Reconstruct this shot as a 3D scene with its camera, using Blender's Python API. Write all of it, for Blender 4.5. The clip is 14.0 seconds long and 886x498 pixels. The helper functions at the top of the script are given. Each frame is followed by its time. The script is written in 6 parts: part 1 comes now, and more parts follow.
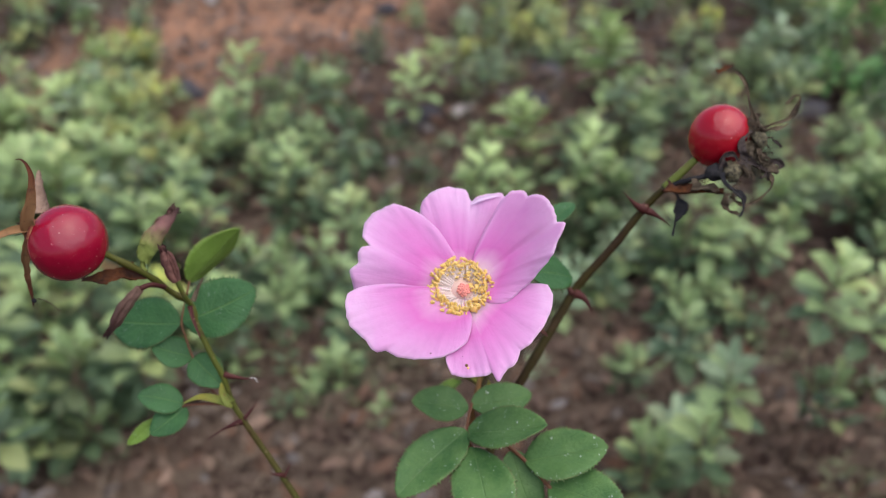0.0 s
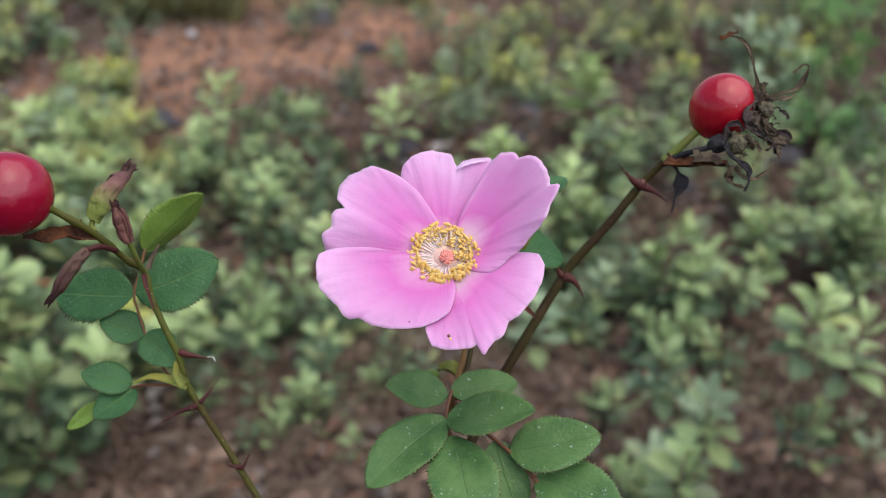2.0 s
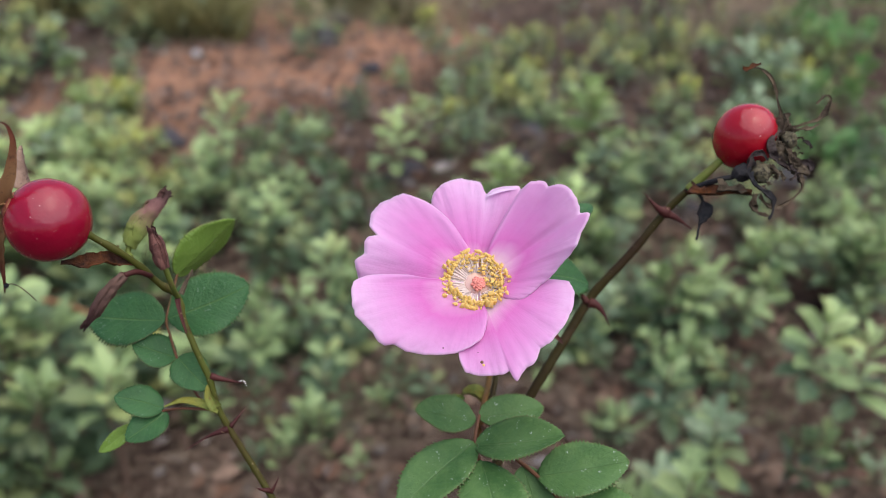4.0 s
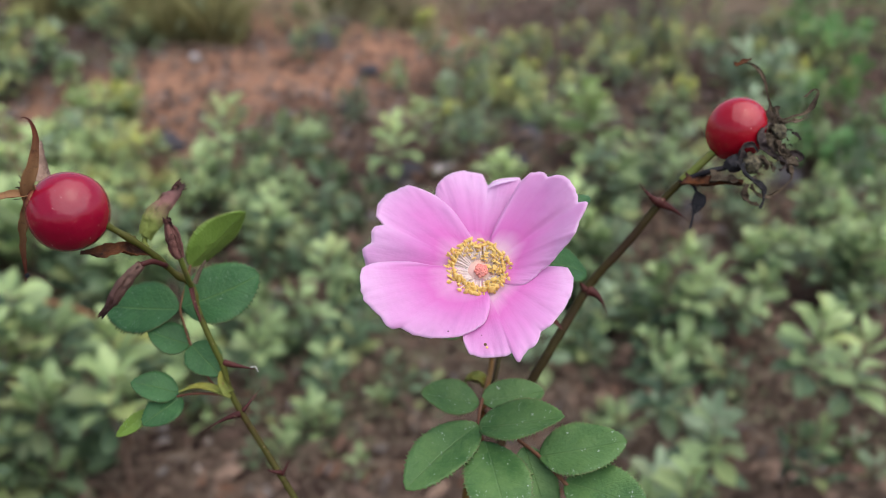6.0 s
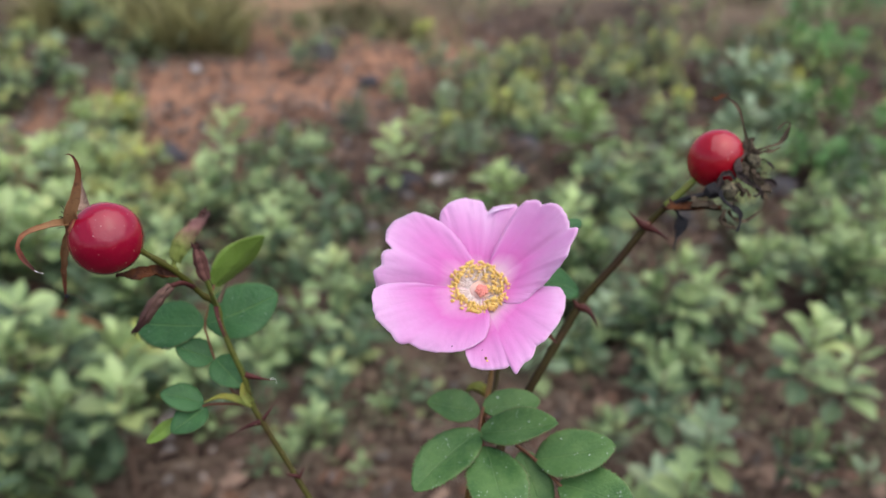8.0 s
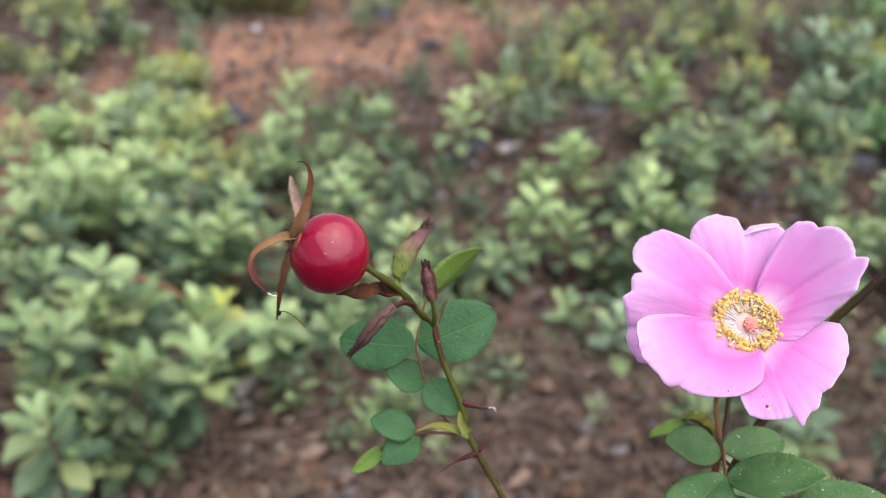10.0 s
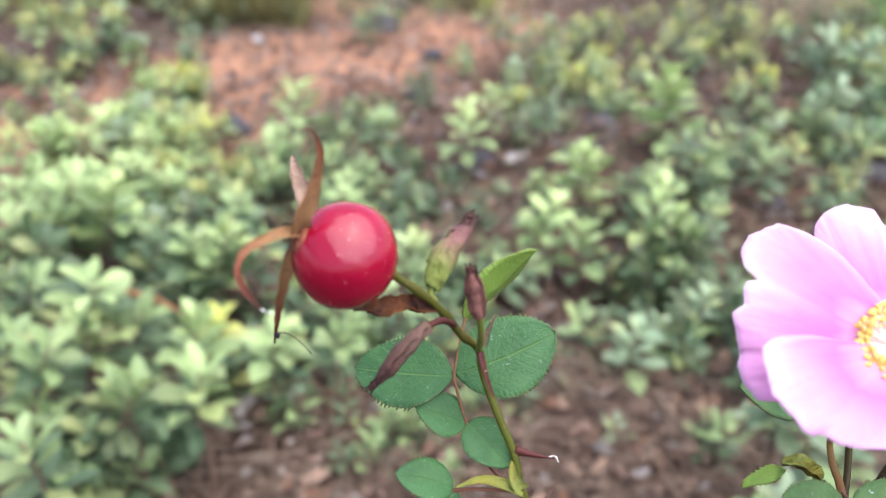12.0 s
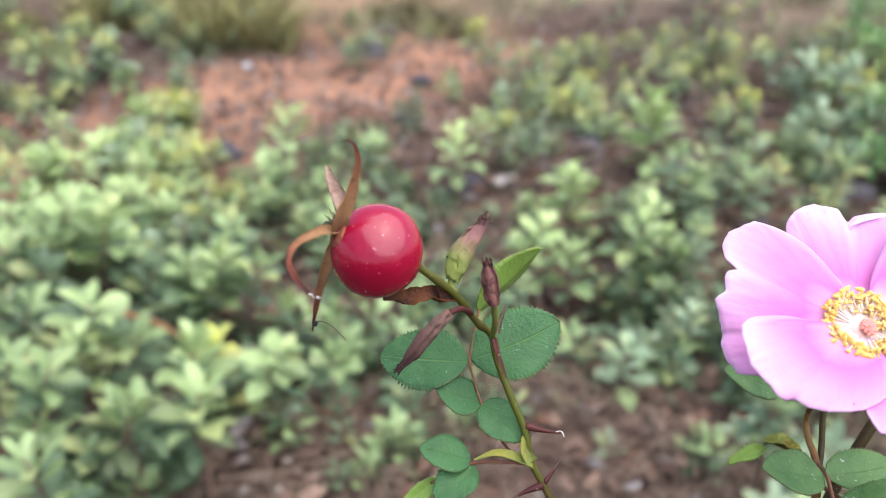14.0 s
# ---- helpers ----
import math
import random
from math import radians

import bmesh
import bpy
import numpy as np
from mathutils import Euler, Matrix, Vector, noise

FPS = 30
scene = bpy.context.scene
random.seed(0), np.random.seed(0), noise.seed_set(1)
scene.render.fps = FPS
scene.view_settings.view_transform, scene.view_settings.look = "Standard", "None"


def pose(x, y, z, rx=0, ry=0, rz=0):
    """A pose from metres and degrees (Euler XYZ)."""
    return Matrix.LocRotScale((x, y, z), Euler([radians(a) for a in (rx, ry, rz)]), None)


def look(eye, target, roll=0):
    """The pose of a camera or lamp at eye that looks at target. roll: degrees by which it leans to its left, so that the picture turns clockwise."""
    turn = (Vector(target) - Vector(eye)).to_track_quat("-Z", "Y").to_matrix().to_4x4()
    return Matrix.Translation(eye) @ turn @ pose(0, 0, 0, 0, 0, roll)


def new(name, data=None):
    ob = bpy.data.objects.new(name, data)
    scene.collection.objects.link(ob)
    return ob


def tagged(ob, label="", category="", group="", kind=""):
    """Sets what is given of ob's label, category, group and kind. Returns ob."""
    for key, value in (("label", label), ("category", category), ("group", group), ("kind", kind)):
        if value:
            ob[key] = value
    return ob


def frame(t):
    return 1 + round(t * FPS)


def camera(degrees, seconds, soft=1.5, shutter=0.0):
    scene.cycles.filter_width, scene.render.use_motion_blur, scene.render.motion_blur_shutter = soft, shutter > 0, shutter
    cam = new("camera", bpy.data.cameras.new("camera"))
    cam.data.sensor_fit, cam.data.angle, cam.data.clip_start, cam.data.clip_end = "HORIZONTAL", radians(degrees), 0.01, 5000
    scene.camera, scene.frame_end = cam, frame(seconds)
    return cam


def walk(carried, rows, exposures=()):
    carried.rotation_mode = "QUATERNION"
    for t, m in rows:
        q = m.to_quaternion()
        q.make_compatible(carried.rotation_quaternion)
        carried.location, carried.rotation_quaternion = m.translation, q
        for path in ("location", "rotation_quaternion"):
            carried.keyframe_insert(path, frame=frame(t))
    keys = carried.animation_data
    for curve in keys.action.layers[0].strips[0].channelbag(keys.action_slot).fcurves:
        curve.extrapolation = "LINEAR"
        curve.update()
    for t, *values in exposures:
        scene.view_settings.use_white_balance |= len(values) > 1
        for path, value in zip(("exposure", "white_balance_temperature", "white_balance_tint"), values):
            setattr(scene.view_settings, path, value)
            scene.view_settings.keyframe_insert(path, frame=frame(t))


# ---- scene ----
cam = camera(55.65, 14.0, soft=0.8)
cam.data.dof.use_dof = True
cam.data.dof.focus_distance = 0.149
cam.data.dof.aperture_fstop = 15.5

# The rose frame: x right, y away, z up, leaning back with the slope of the first view.
EYE, TILT, UNIT = 0.55, -31.0, 0.029
BASE = pose(0, 0, EYE, TILT, 0, 0)


def held(eye, target, roll):
    """A pose in the rose frame, from lengths in UNITs over the first eye."""
    e, g = (Vector(p) - Vector((0, 0, 1.5)) for p in (eye, target))
    return BASE @ look(e * UNIT, g * UNIT, roll)


PATH = [
    (0, (0.09, 0.199, 1.501), (0.047, 2.198, 1.528), 0.2),
    (0.5, (0.006, 0.442, 1.225), (0.005, 2.441, 1.28), 1.4),
    (1, (-0.173, 0.555, 1.039), (-0.16, 2.553, 1.13), 1.6),
    (1.5, (-0.089, 0.761, 1.011), (-0.075, 2.758, 1.123), 1.6),
    (2, (0.042, 0.727, 0.995), (0.058, 2.722, 1.131), 1.5),
    (2.5, (-0.115, 0.715, 1.004), (-0.101, 2.709, 1.155), 1.5),
    (3, (-0.209, 0.91, 0.877), (-0.196, 2.904, 1.04), 1.4),
    (3.2, (-0.114, 0.892, 0.919), (-0.1, 2.885, 1.088), 1.9),
    (5.5, (-0.271, 0.19, 0.986), (-0.256, 2.182, 1.171), 1.3),
    (6, (-0.195, 0.42, 0.92), (-0.177, 2.411, 1.107), 1.4),
    (6.5, (0.077, 0.419, 0.952), (0.096, 2.409, 1.145), 1.4),
    (7, (0.237, 0.355, 1.024), (0.257, 2.345, 1.22), 1.4),
    (7.5, (-0.11, 0.068, 0.928), (-0.089, 2.058, 1.128), 1.3),
    (8, (-0.237, -0.128, 0.969), (-0.217, 1.862, 1.175), 1.2),
    (8.5, (-0.48, -0.148, 0.944), (-0.461, 1.841, 1.153), 1.2),
    (9, (-0.919, -0.235, 1.053), (-0.939, 1.759, 1.205), 2.3),
    (9.2, (-1.082, -0.162, 1.099), (-1.119, 1.835, 1.214), 2.7),
    (11.3, (-2.135, 1.677, 1.326), (-2.226, 3.671, 1.452), 3.1),
    (11.5, (-2.130, 1.757, 1.266), (-2.211, 3.750, 1.406), 3.1),
    (12, (-1.957, 1.841, 1.369), (-2.035, 3.834, 1.516), 2.9),
    (12.5, (-2.030, 1.681, 1.204), (-2.077, 3.669, 1.416), 2.4),
    (13, (-2.048, 1.600, 1.199), (-2.094, 3.587, 1.421), 2.3),
    (13.5, (-2.148, 1.575, 1.185), (-2.198, 3.563, 1.398), 2.4),
    (14, (-2.104, 1.274, 1.158), (-2.155, 3.263, 1.365), 2.3),
]
EXPOSURES = [(0.0, 1.19, 6650, 10.4), (9.2, 1.28, 6650, 10.4), (11.3, 2.20, 6520, 13.0), (12.0, 2.20, 6520, 13.0), (12.5, 1.86, 6520, 12.6), (13.2, 1.86, 6520, 12.6), (14.0, 2.04, 6520, 12.6)]
walk(cam, [(t, held(eye, target, roll)) for t, eye, target, roll in PATH], EXPOSURES)

# ---- light: open shade under a bright, hazy sky ----
world = bpy.data.worlds.new("sky")
scene.world = world
world.use_nodes = True
wt = world.node_tree
sky = wt.nodes.new("ShaderNodeTexSky")
sky.sky_type = "NISHITA"
sky.sun_disc = False
sky.sun_elevation, sky.sun_rotation = radians(69), radians(120)
sky.dust_density, sky.air_density, sky.ozone_density = 2.5, 1.0, 1.0
wt.nodes["Background"].inputs["Strength"].default_value = 0.08
wt.links.new(sky.outputs["Color"], wt.nodes["Background"].inputs["Color"])

sun_data = bpy.data.lights.new("sun", "SUN")
sun_data.energy, sun_data.angle, sun_data.color = 1.5, radians(100), (0.97, 0.975, 1.0)
sun = new("sun", sun_data)
sun.matrix_world = look((1.4, -0.8, 4.2), (0, 0, 0))


# ---- materials ----
class Nodes:
    """A short way to write a node material."""

    def __init__(self, name):
        self.mat = bpy.data.materials.new(name)
        self.mat.use_nodes = True
        self.tree = self.mat.node_tree
        self.bsdf = self.tree.nodes["Principled BSDF"]
        self.out = self.tree.nodes["Material Output"]

    def node(self, kind, values=None, **props):
        n = self.tree.nodes.new(kind)
        for key, value in (values or {}).items():
            if isinstance(value, bpy.types.NodeSocket):
                self.tree.links.new(value, n.inputs[key])
            else:
                n.inputs[key].default_value = value
        if "operation" in props:
            n.operation = props["operation"]
        if "data_type" in props:
            n.data_type = props["data_type"]
        if "blend_type" in props:
            n.blend_type = props["blend_type"]
        if "feature" in props:
            n.feature = props["feature"]
        return n

    def math(self, op, a, b=0.0, c=0.0):
        return self.node("ShaderNodeMath", {0: a, 1: b, 2: c}, operation=op).outputs[0]

    def ramp(self, fac, *stops):
        n = self.node("ShaderNodeValToRGB", {"Fac": fac})
        e = n.color_ramp.elements
        while len(e) < len(stops):
            e.new(0.5)
        for k, (p, c) in enumerate(stops):
            e[k].position, e[k].color = p, (*c, 1) if isinstance(c, tuple) else (c, c, c, 1)
        return n.outputs["Color"]

    def mix(self, fac, a, b, how="MIX"):
        n = self.tree.nodes.new("ShaderNodeMixRGB")
        n.blend_type = how
        for key, value in (("Fac", fac), ("Color1", a), ("Color2", b)):
            if isinstance(value, bpy.types.NodeSocket):
                self.tree.links.new(value, n.inputs[key])
            else:
                n.inputs[key].default_value = (*value, 1) if isinstance(value, tuple) else value
        return n.outputs[0]

    def noise(self, scale, detail=4.0, rough=0.55, vector=None):
        n = self.node("ShaderNodeTexNoise", {"Scale": scale, "Detail": detail, "Roughness": rough})
        if vector is not None:
            self.tree.links.new(vector, n.inputs["Vector"])
        return n.outputs["Fac"]

    def place(self):
        return self.node("ShaderNodeTexCoord").outputs["Object"]

    def uv(self, sx=1.0, sy=1.0):
        m = self.node("ShaderNodeMapping", {"Vector": self.node("ShaderNodeTexCoord").outputs["UV"], "Scale": (sx, sy, 1)})
        return m.outputs["Vector"]

    def chance(self):
        """A number for each object and loose piece."""
        a = self.node("ShaderNodeObjectInfo").outputs["Random"]
        b = self.node("ShaderNodeNewGeometry").outputs["Random Per Island"]
        return self.math("FRACT", self.math("ADD", a, b))

    def set(self, color, rough=0.5, bump=None, strength=0.3, distance=0.001, thin=None, thin_color=None, gloss=0.5, coat=0.0):
        for key, value in (("Base Color", color), ("Roughness", rough)):
            if isinstance(value, bpy.types.NodeSocket):
                self.tree.links.new(value, self.bsdf.inputs[key])
            else:
                self.bsdf.inputs[key].default_value = (*value, 1) if isinstance(value, tuple) else value
        self.bsdf.inputs["Specular IOR Level"].default_value = gloss
        self.bsdf.inputs["Coat Weight"].default_value = coat
        self.bsdf.inputs["Coat Roughness"].default_value = 0.12
        if bump is not None:
            b = self.node("ShaderNodeBump", {"Height": bump, "Strength": strength, "Distance": distance})
            self.tree.links.new(b.outputs["Normal"], self.bsdf.inputs["Normal"])
        if thin:
            tr = self.node("ShaderNodeBsdfTranslucent", {"Color": thin_color if thin_color is not None else color})
            m = self.node("ShaderNodeMixShader", {0: thin, 1: self.bsdf.outputs[0], 2: tr.outputs[0]})
            self.tree.links.new(m.outputs[0], self.out.inputs["Surface"])
        return self.mat


def make_petal():
    n = Nodes("pink_petal")
    sep = n.node("ShaderNodeSeparateXYZ", {"Vector": n.uv()})
    u = sep.outputs["X"]
    rim = n.node("ShaderNodeSeparateXYZ", {"Vector": n.node("ShaderNodeAttribute").outputs["Vector"]})
    rim.inputs["Vector"].links[0].from_node.attribute_name = "rim"
    edge = rim.outputs["X"]
    streak = n.noise(9.0, 5, 0.65, n.uv(0.5, 7.0))
    vein = n.noise(30.0, 3, 0.6, n.uv(0.12, 3.2))
    cloud = n.noise(75.0, 3, 0.5, n.place())
    along = n.math("ADD", u, n.math("MULTIPLY", n.math("MULTIPLY", n.math("SUBTRACT", cloud, 0.5), 0.85), n.ramp(u, (0.2, 0.1), (0.6, 1.0))))
    base = n.ramp(along, (0.0, (0.82, 0.74, 0.62)), (0.17, (0.80, 0.62, 0.66)), (0.27, (0.73, 0.34, 0.59)), (0.42, (0.67, 0.155, 0.49)), (0.62, (0.69, 0.25, 0.565)), (0.88, (0.73, 0.375, 0.65)), (1.0, (0.77, 0.47, 0.71)))
    flush = n.ramp(n.noise(150.0, 3, 0.6, n.place()), (0.46, 0.0), (0.72, 0.5))
    base = n.mix(n.math("MULTIPLY", flush, n.ramp(u, (0.25, 0.2), (0.45, 1.0), (0.8, 0.5))), base, (0.68, 0.16, 0.50))
    col = n.mix(n.math("MULTIPLY", streak, 0.13), base, (0.76, 0.45, 0.70))
    col = n.mix(n.ramp(vein, (0.52, 0.0), (0.74, 0.10)), col, (0.62, 0.14, 0.46))
    ragged = n.math("ADD", edge, n.math("MULTIPLY", n.math("SUBTRACT", n.noise(500.0, 2, 0.5, n.place()), 0.5), 0.03))
    col = n.mix(n.ramp(ragged, (0.968, 0.0), (0.998, 0.5)), col, (0.86, 0.66, 0.82))
    dots = n.math("MULTIPLY", n.ramp(n.noise(1900.0, 2, 0.5, n.place()), (0.76, 0.0), (0.79, 1.0)), n.ramp(n.noise(130.0, 2, 0.5, n.place()), (0.55, 0.0), (0.66, 1.0)))
    col = n.mix(n.math("MULTIPLY", dots, 0.5), col, (0.40, 0.08, 0.22))
    crease = n.math("ADD", n.math("MULTIPLY", n.noise(420.0, 4, 0.6, n.place()), 0.9), n.math("MULTIPLY", n.noise(150.0, 3, 0.5, n.place()), 2.0))
    return n.set(col, 0.58, n.math("ADD", n.math("MULTIPLY", n.math("ADD", streak, vein), 0.3), crease), 0.26, 0.0007, 0.34, gloss=0.25)


def make_rose_leaf(name, dark, light, vein, specks=0.9):
    n = Nodes(name)
    sep = n.node("ShaderNodeSeparateXYZ", {"Vector": n.uv()})
    u, v = sep.outputs["X"], sep.outputs["Y"]
    side = n.math("ABSOLUTE", n.math("SUBTRACT", v, 0.5))
    drift = n.math("MULTIPLY", n.noise(260.0, 3, 0.6, n.place()), 1.1)
    phase = n.math("ADD", n.math("ADD", n.math("MULTIPLY", u, 8.0), drift), n.math("MULTIPLY", side, -5.0))
    ridge = n.math("ABSOLUTE", n.math("SUBTRACT", n.math("FRACT", phase), 0.5))
    line = n.ramp(ridge, (0.0, 1.0), (0.10, 0.0))
    mid = n.ramp(side, (0.0, 1.0), (0.022, 0.0))
    net = n.noise(1400.0, 3, 0.6, n.place())
    patch = n.noise(160.0, 4, 0.6, n.place())
    col = n.mix(n.ramp(patch, (0.36, 0.0), (0.64, 1.0)), dark, light)
    # pale, bluer patches put the sky's sheen into the leaf colour
    col = n.mix(n.ramp(n.noise(75.0, 3, 0.55, n.place()), (0.45, 0.0), (0.68, 0.4)), col, (light[0] * 1.2, light[1] * 1.12, light[2] * 1.5))
    col = n.mix(n.math("MULTIPLY", line, 0.13), col, vein)
    col = n.mix(n.math("MULTIPLY", mid, 0.6), col, vein)
    tint = n.node("ShaderNodeObjectInfo").outputs["Random"]
    col = n.mix(n.math("MULTIPLY", tint, 0.4), col, light)
    # reddish teeth along the margin, paler creases beside the veins
    col = n.mix(n.ramp(n.math("ADD", side, n.math("MULTIPLY", n.math("SUBTRACT", net, 0.5), 0.06)), (0.470, 0.0), (0.500, 0.42)), col, (0.19, 0.14, 0.07))
    col = n.mix(n.ramp(net, (0.52, 0.0), (0.75, 0.3)), col, (light[0] * 1.35, light[1] * 1.25, light[2] * 1.3))
    dust = n.noise(2500.0, 2, 0.5, n.place())
    where = n.noise(300.0, 2, 0.5, n.place())
    clump = n.noise(520.0, 3, 0.7, n.place())
    spot = n.math("MULTIPLY", n.ramp(dust, (0.645, 0.0), (0.695, 1.0)), n.ramp(where, (0.56, 0.0), (0.63, 1.0)))
    spot = n.math("MAXIMUM", spot, n.math("MULTIPLY", n.ramp(clump, (0.685, 0.0), (0.74, 0.85)), n.ramp(dust, (0.44, 0.0), (0.60, 1.0))))
    col = n.mix(n.math("MULTIPLY", spot, specks), col, (0.66, 0.72, 0.68))
    high = n.math("SUBTRACT", n.math("MULTIPLY", net, 0.5), n.math("ADD", n.math("MULTIPLY", line, 0.10), n.math("MULTIPLY", mid, 0.5)))
    return n.set(col, 0.44, n.math("ADD", high, n.math("MULTIPLY", patch, 1.6)), 0.5, 0.0008, 0.22, gloss=0.24)


def make_hip(name, deep, bright):
    n = Nodes(name)
    cloud = n.noise(120.0, 4, 0.55, n.place())
    col = n.mix(cloud, deep, bright)
    fleck = n.node("ShaderNodeTexVoronoi", {"Scale": 800.0, "Vector": n.place()})
    pick = n.math("GREATER_THAN", n.node("ShaderNodeSeparateColor", {"Color": fleck.outputs["Color"]}).outputs[0], 0.72)
    spot = n.math("MULTIPLY", n.ramp(n.math("ADD", fleck.outputs["Distance"], n.math("MULTIPLY", n.noise(900.0), 0.16)), (0.13, 1.0), (0.21, 0.0)), pick)
    col = n.mix(n.math("MULTIPLY", spot, 0.6), col, (0.80, 0.46, 0.43))
    small = n.ramp(n.noise(2600.0, 2, 0.5, n.place()), (0.72, 0.0), (0.76, 0.5))
    col = n.mix(small, col, (0.75, 0.42, 0.40))
    rough = n.math("ADD", 0.12, n.math("MULTIPLY", cloud, 0.2))
    mat = n.set(col, rough, n.noise(230.0, 3, 0.5, n.place()), 0.5, 0.0007, gloss=0.45, coat=0.06)
    n.bsdf.inputs["Coat Roughness"].default_value = 0.12
    return mat


def make_stem(name, low, high, mark):
    n = Nodes(name)
    grain = n.noise(260.0, 5, 0.6, n.place())
    wide = n.noise(60.0, 3, 0.5, n.place())
    col = n.mix(n.ramp(wide, (0.35, 0.0), (0.65, 1.0)), low, high)
    col = n.mix(n.ramp(grain, (0.56, 0.0), (0.72, 0.8)), col, mark)
    dot = n.ramp(n.noise(1500.0, 2, 0.5, n.place()), (0.68, 0.0), (0.74, 0.6))
    col = n.mix(dot, col, (0.30, 0.22, 0.13))
    return n.set(col, 0.5, n.math("ADD", grain, n.math("MULTIPLY", dot, 0.6)), 0.5, 0.0007, gloss=0.16)


def make_dry(name, a, b, c, speckle=0.56):
    n = Nodes(name)
    broad = n.noise(150.0, 4, 0.6, n.place())
    fine = n.noise(1100.0, 4, 0.7, n.place())
    col = n.mix(n.ramp(broad, (0.40, 0.0), (0.58, 1.0)), a, b)
    col = n.mix(n.ramp(fine, (speckle, 0.0), (speckle + 0.15, 0.85)), col, c)
    return n.set(col, 0.75, n.math("ADD", broad, fine), 0.8, 0.0009, 0.08, gloss=0.2)


def make_bud(name, foot_, body, rim):
    n = Nodes(name)
    u = n.node("ShaderNodeSeparateXYZ", {"Vector": n.uv()}).outputs["X"]
    streak = n.noise(6.0, 4, 0.6, n.uv(1.0, 5.0))
    fine = n.noise(900.0, 4, 0.65, n.place())
    along = n.math("ADD", u, n.math("MULTIPLY", n.math("SUBTRACT", streak, 0.5), 0.6))
    col = n.ramp(along, (0.28, foot_), (0.66, body), (1.0, rim))
    col = n.mix(n.ramp(fine, (0.55, 0.0), (0.75, 0.6)), col, (0.06, 0.035, 0.03))
    return n.set(col, 0.65, n.math("ADD", streak, n.math("MULTIPLY", fine, 0.4)), 0.7, 0.0008, 0.1, gloss=0.25)


def make_shrub_leaf(name, a, b, old):
    n = Nodes(name)
    pick = n.chance()
    col = n.mix(pick, a, b)
    # some leaves yellowing, some dull and old
    col = n.mix(n.ramp(n.math("FRACT", n.math("MULTIPLY", pick, 7.3)), (0.86, 0.0), (0.93, 0.45)), col, (0.44, 0.46, 0.16))
    col = n.mix(n.ramp(n.math("FRACT", n.math("MULTIPLY", pick, 13.1)), (0.84, 0.0), (0.90, 0.4)), col, (0.13, 0.13, 0.065))
    blot = n.noise(70.0, 3, 0.6, n.place())
    col = n.mix(n.ramp(blot, (0.5, 0.0), (0.8, 0.6)), col, old)
    sep = n.node("ShaderNodeSeparateXYZ", {"Vector": n.uv()})
    rib = n.ramp(n.math("ABSOLUTE", n.math("SUBTRACT", sep.outputs["Y"], 0.5)), (0.0, 1.0), (0.06, 0.0))
    col = n.mix(n.math("MULTIPLY", rib, 0.3), col, (0.42, 0.46, 0.22))
    return n.set(col, 0.45, blot, 0.2, 0.001, 0.22, gloss=0.4)


def make_soil():
    n = Nodes("red_brown_soil")
    p = n.place()
    mid = n.noise(14.0, 6, 0.65, p)
    fine = n.noise(130.0, 6, 0.7, p)
    wide = n.noise(2.2, 4, 0.6, p)
    sep = n.node("ShaderNodeSeparateXYZ", {"Vector": p})
    x, y = sep.outputs["X"], sep.outputs["Y"]
    # a trodden strip of bare red earth, and dry turf beyond it
    middle = n.math("MINIMUM", n.math("MULTIPLY_ADD", y, 0.643, -1.752), n.math("MULTIPLY_ADD", y, -0.35, 0.678))
    off = n.math("MULTIPLY", n.math("ABSOLUTE", n.math("SUBTRACT", x, middle)), 0.84)
    off = n.math("ADD", off, n.math("MULTIPLY", n.math("SUBTRACT", wide, 0.5), 1.1))
    bare = n.ramp(off, (0.10, 1.0), (0.50, 0.0))
    turf = n.ramp(n.math("MULTIPLY", n.math("ADD", y, n.math("MULTIPLY", wide, 2.0)), 0.1), (0.40, 0.0), (0.60, 1.0))
    # the ground is darker close by and lighter farther off
    near_earth = n.mix(n.ramp(wide, (0.35, 0.0), (0.65, 1.0)), (0.046, 0.029, 0.023), (0.084, 0.048, 0.036))
    earth = n.mix(n.ramp(wide, (0.35, 0.0), (0.65, 1.0)), (0.175, 0.104, 0.076), (0.30, 0.172, 0.12))
    col = n.mix(n.ramp(n.math("ADD", y, wide), (1.25, 0.0), (1.65, 1.0)), near_earth, earth)
    col = n.mix(bare, col, (0.40, 0.205, 0.125))
    col = n.mix(turf, col, (0.42, 0.335, 0.215))
    col = n.mix(n.ramp(mid, (0.45, 0.0), (0.68, 0.75)), col, n.mix(0.5, col, (0.05, 0.034, 0.028)))
    col = n.mix(n.ramp(fine, (0.56, 0.0), (0.74, 0.55)), col, (0.24, 0.18, 0.145))
    return n.set(col, 0.92, n.math("ADD", mid, fine), 0.8, 0.01, gloss=0.15)


def make_litter(name, a, b, c):
    n = Nodes(name)
    pick = n.chance()
    col = n.ramp(pick, (0.0, a), (0.5, b), (1.0, c))
    grain = n.noise(400.0, 4, 0.6, n.place())
    col = n.mix(n.math("MULTIPLY", grain, 0.35), col, (0.07, 0.045, 0.035))
    return n.set(col, 0.8, grain, 0.4, 0.001, gloss=0.2)


def make_plain(name, a, b, rough, scale=300.0, thin=None, gloss=0.4):
    n = Nodes(name)
    cloud = n.noise(scale, 4, 0.6, n.place())
    return n.set(n.mix(cloud, a, b), rough, cloud, 0.2, 0.0004, thin, gloss=gloss)


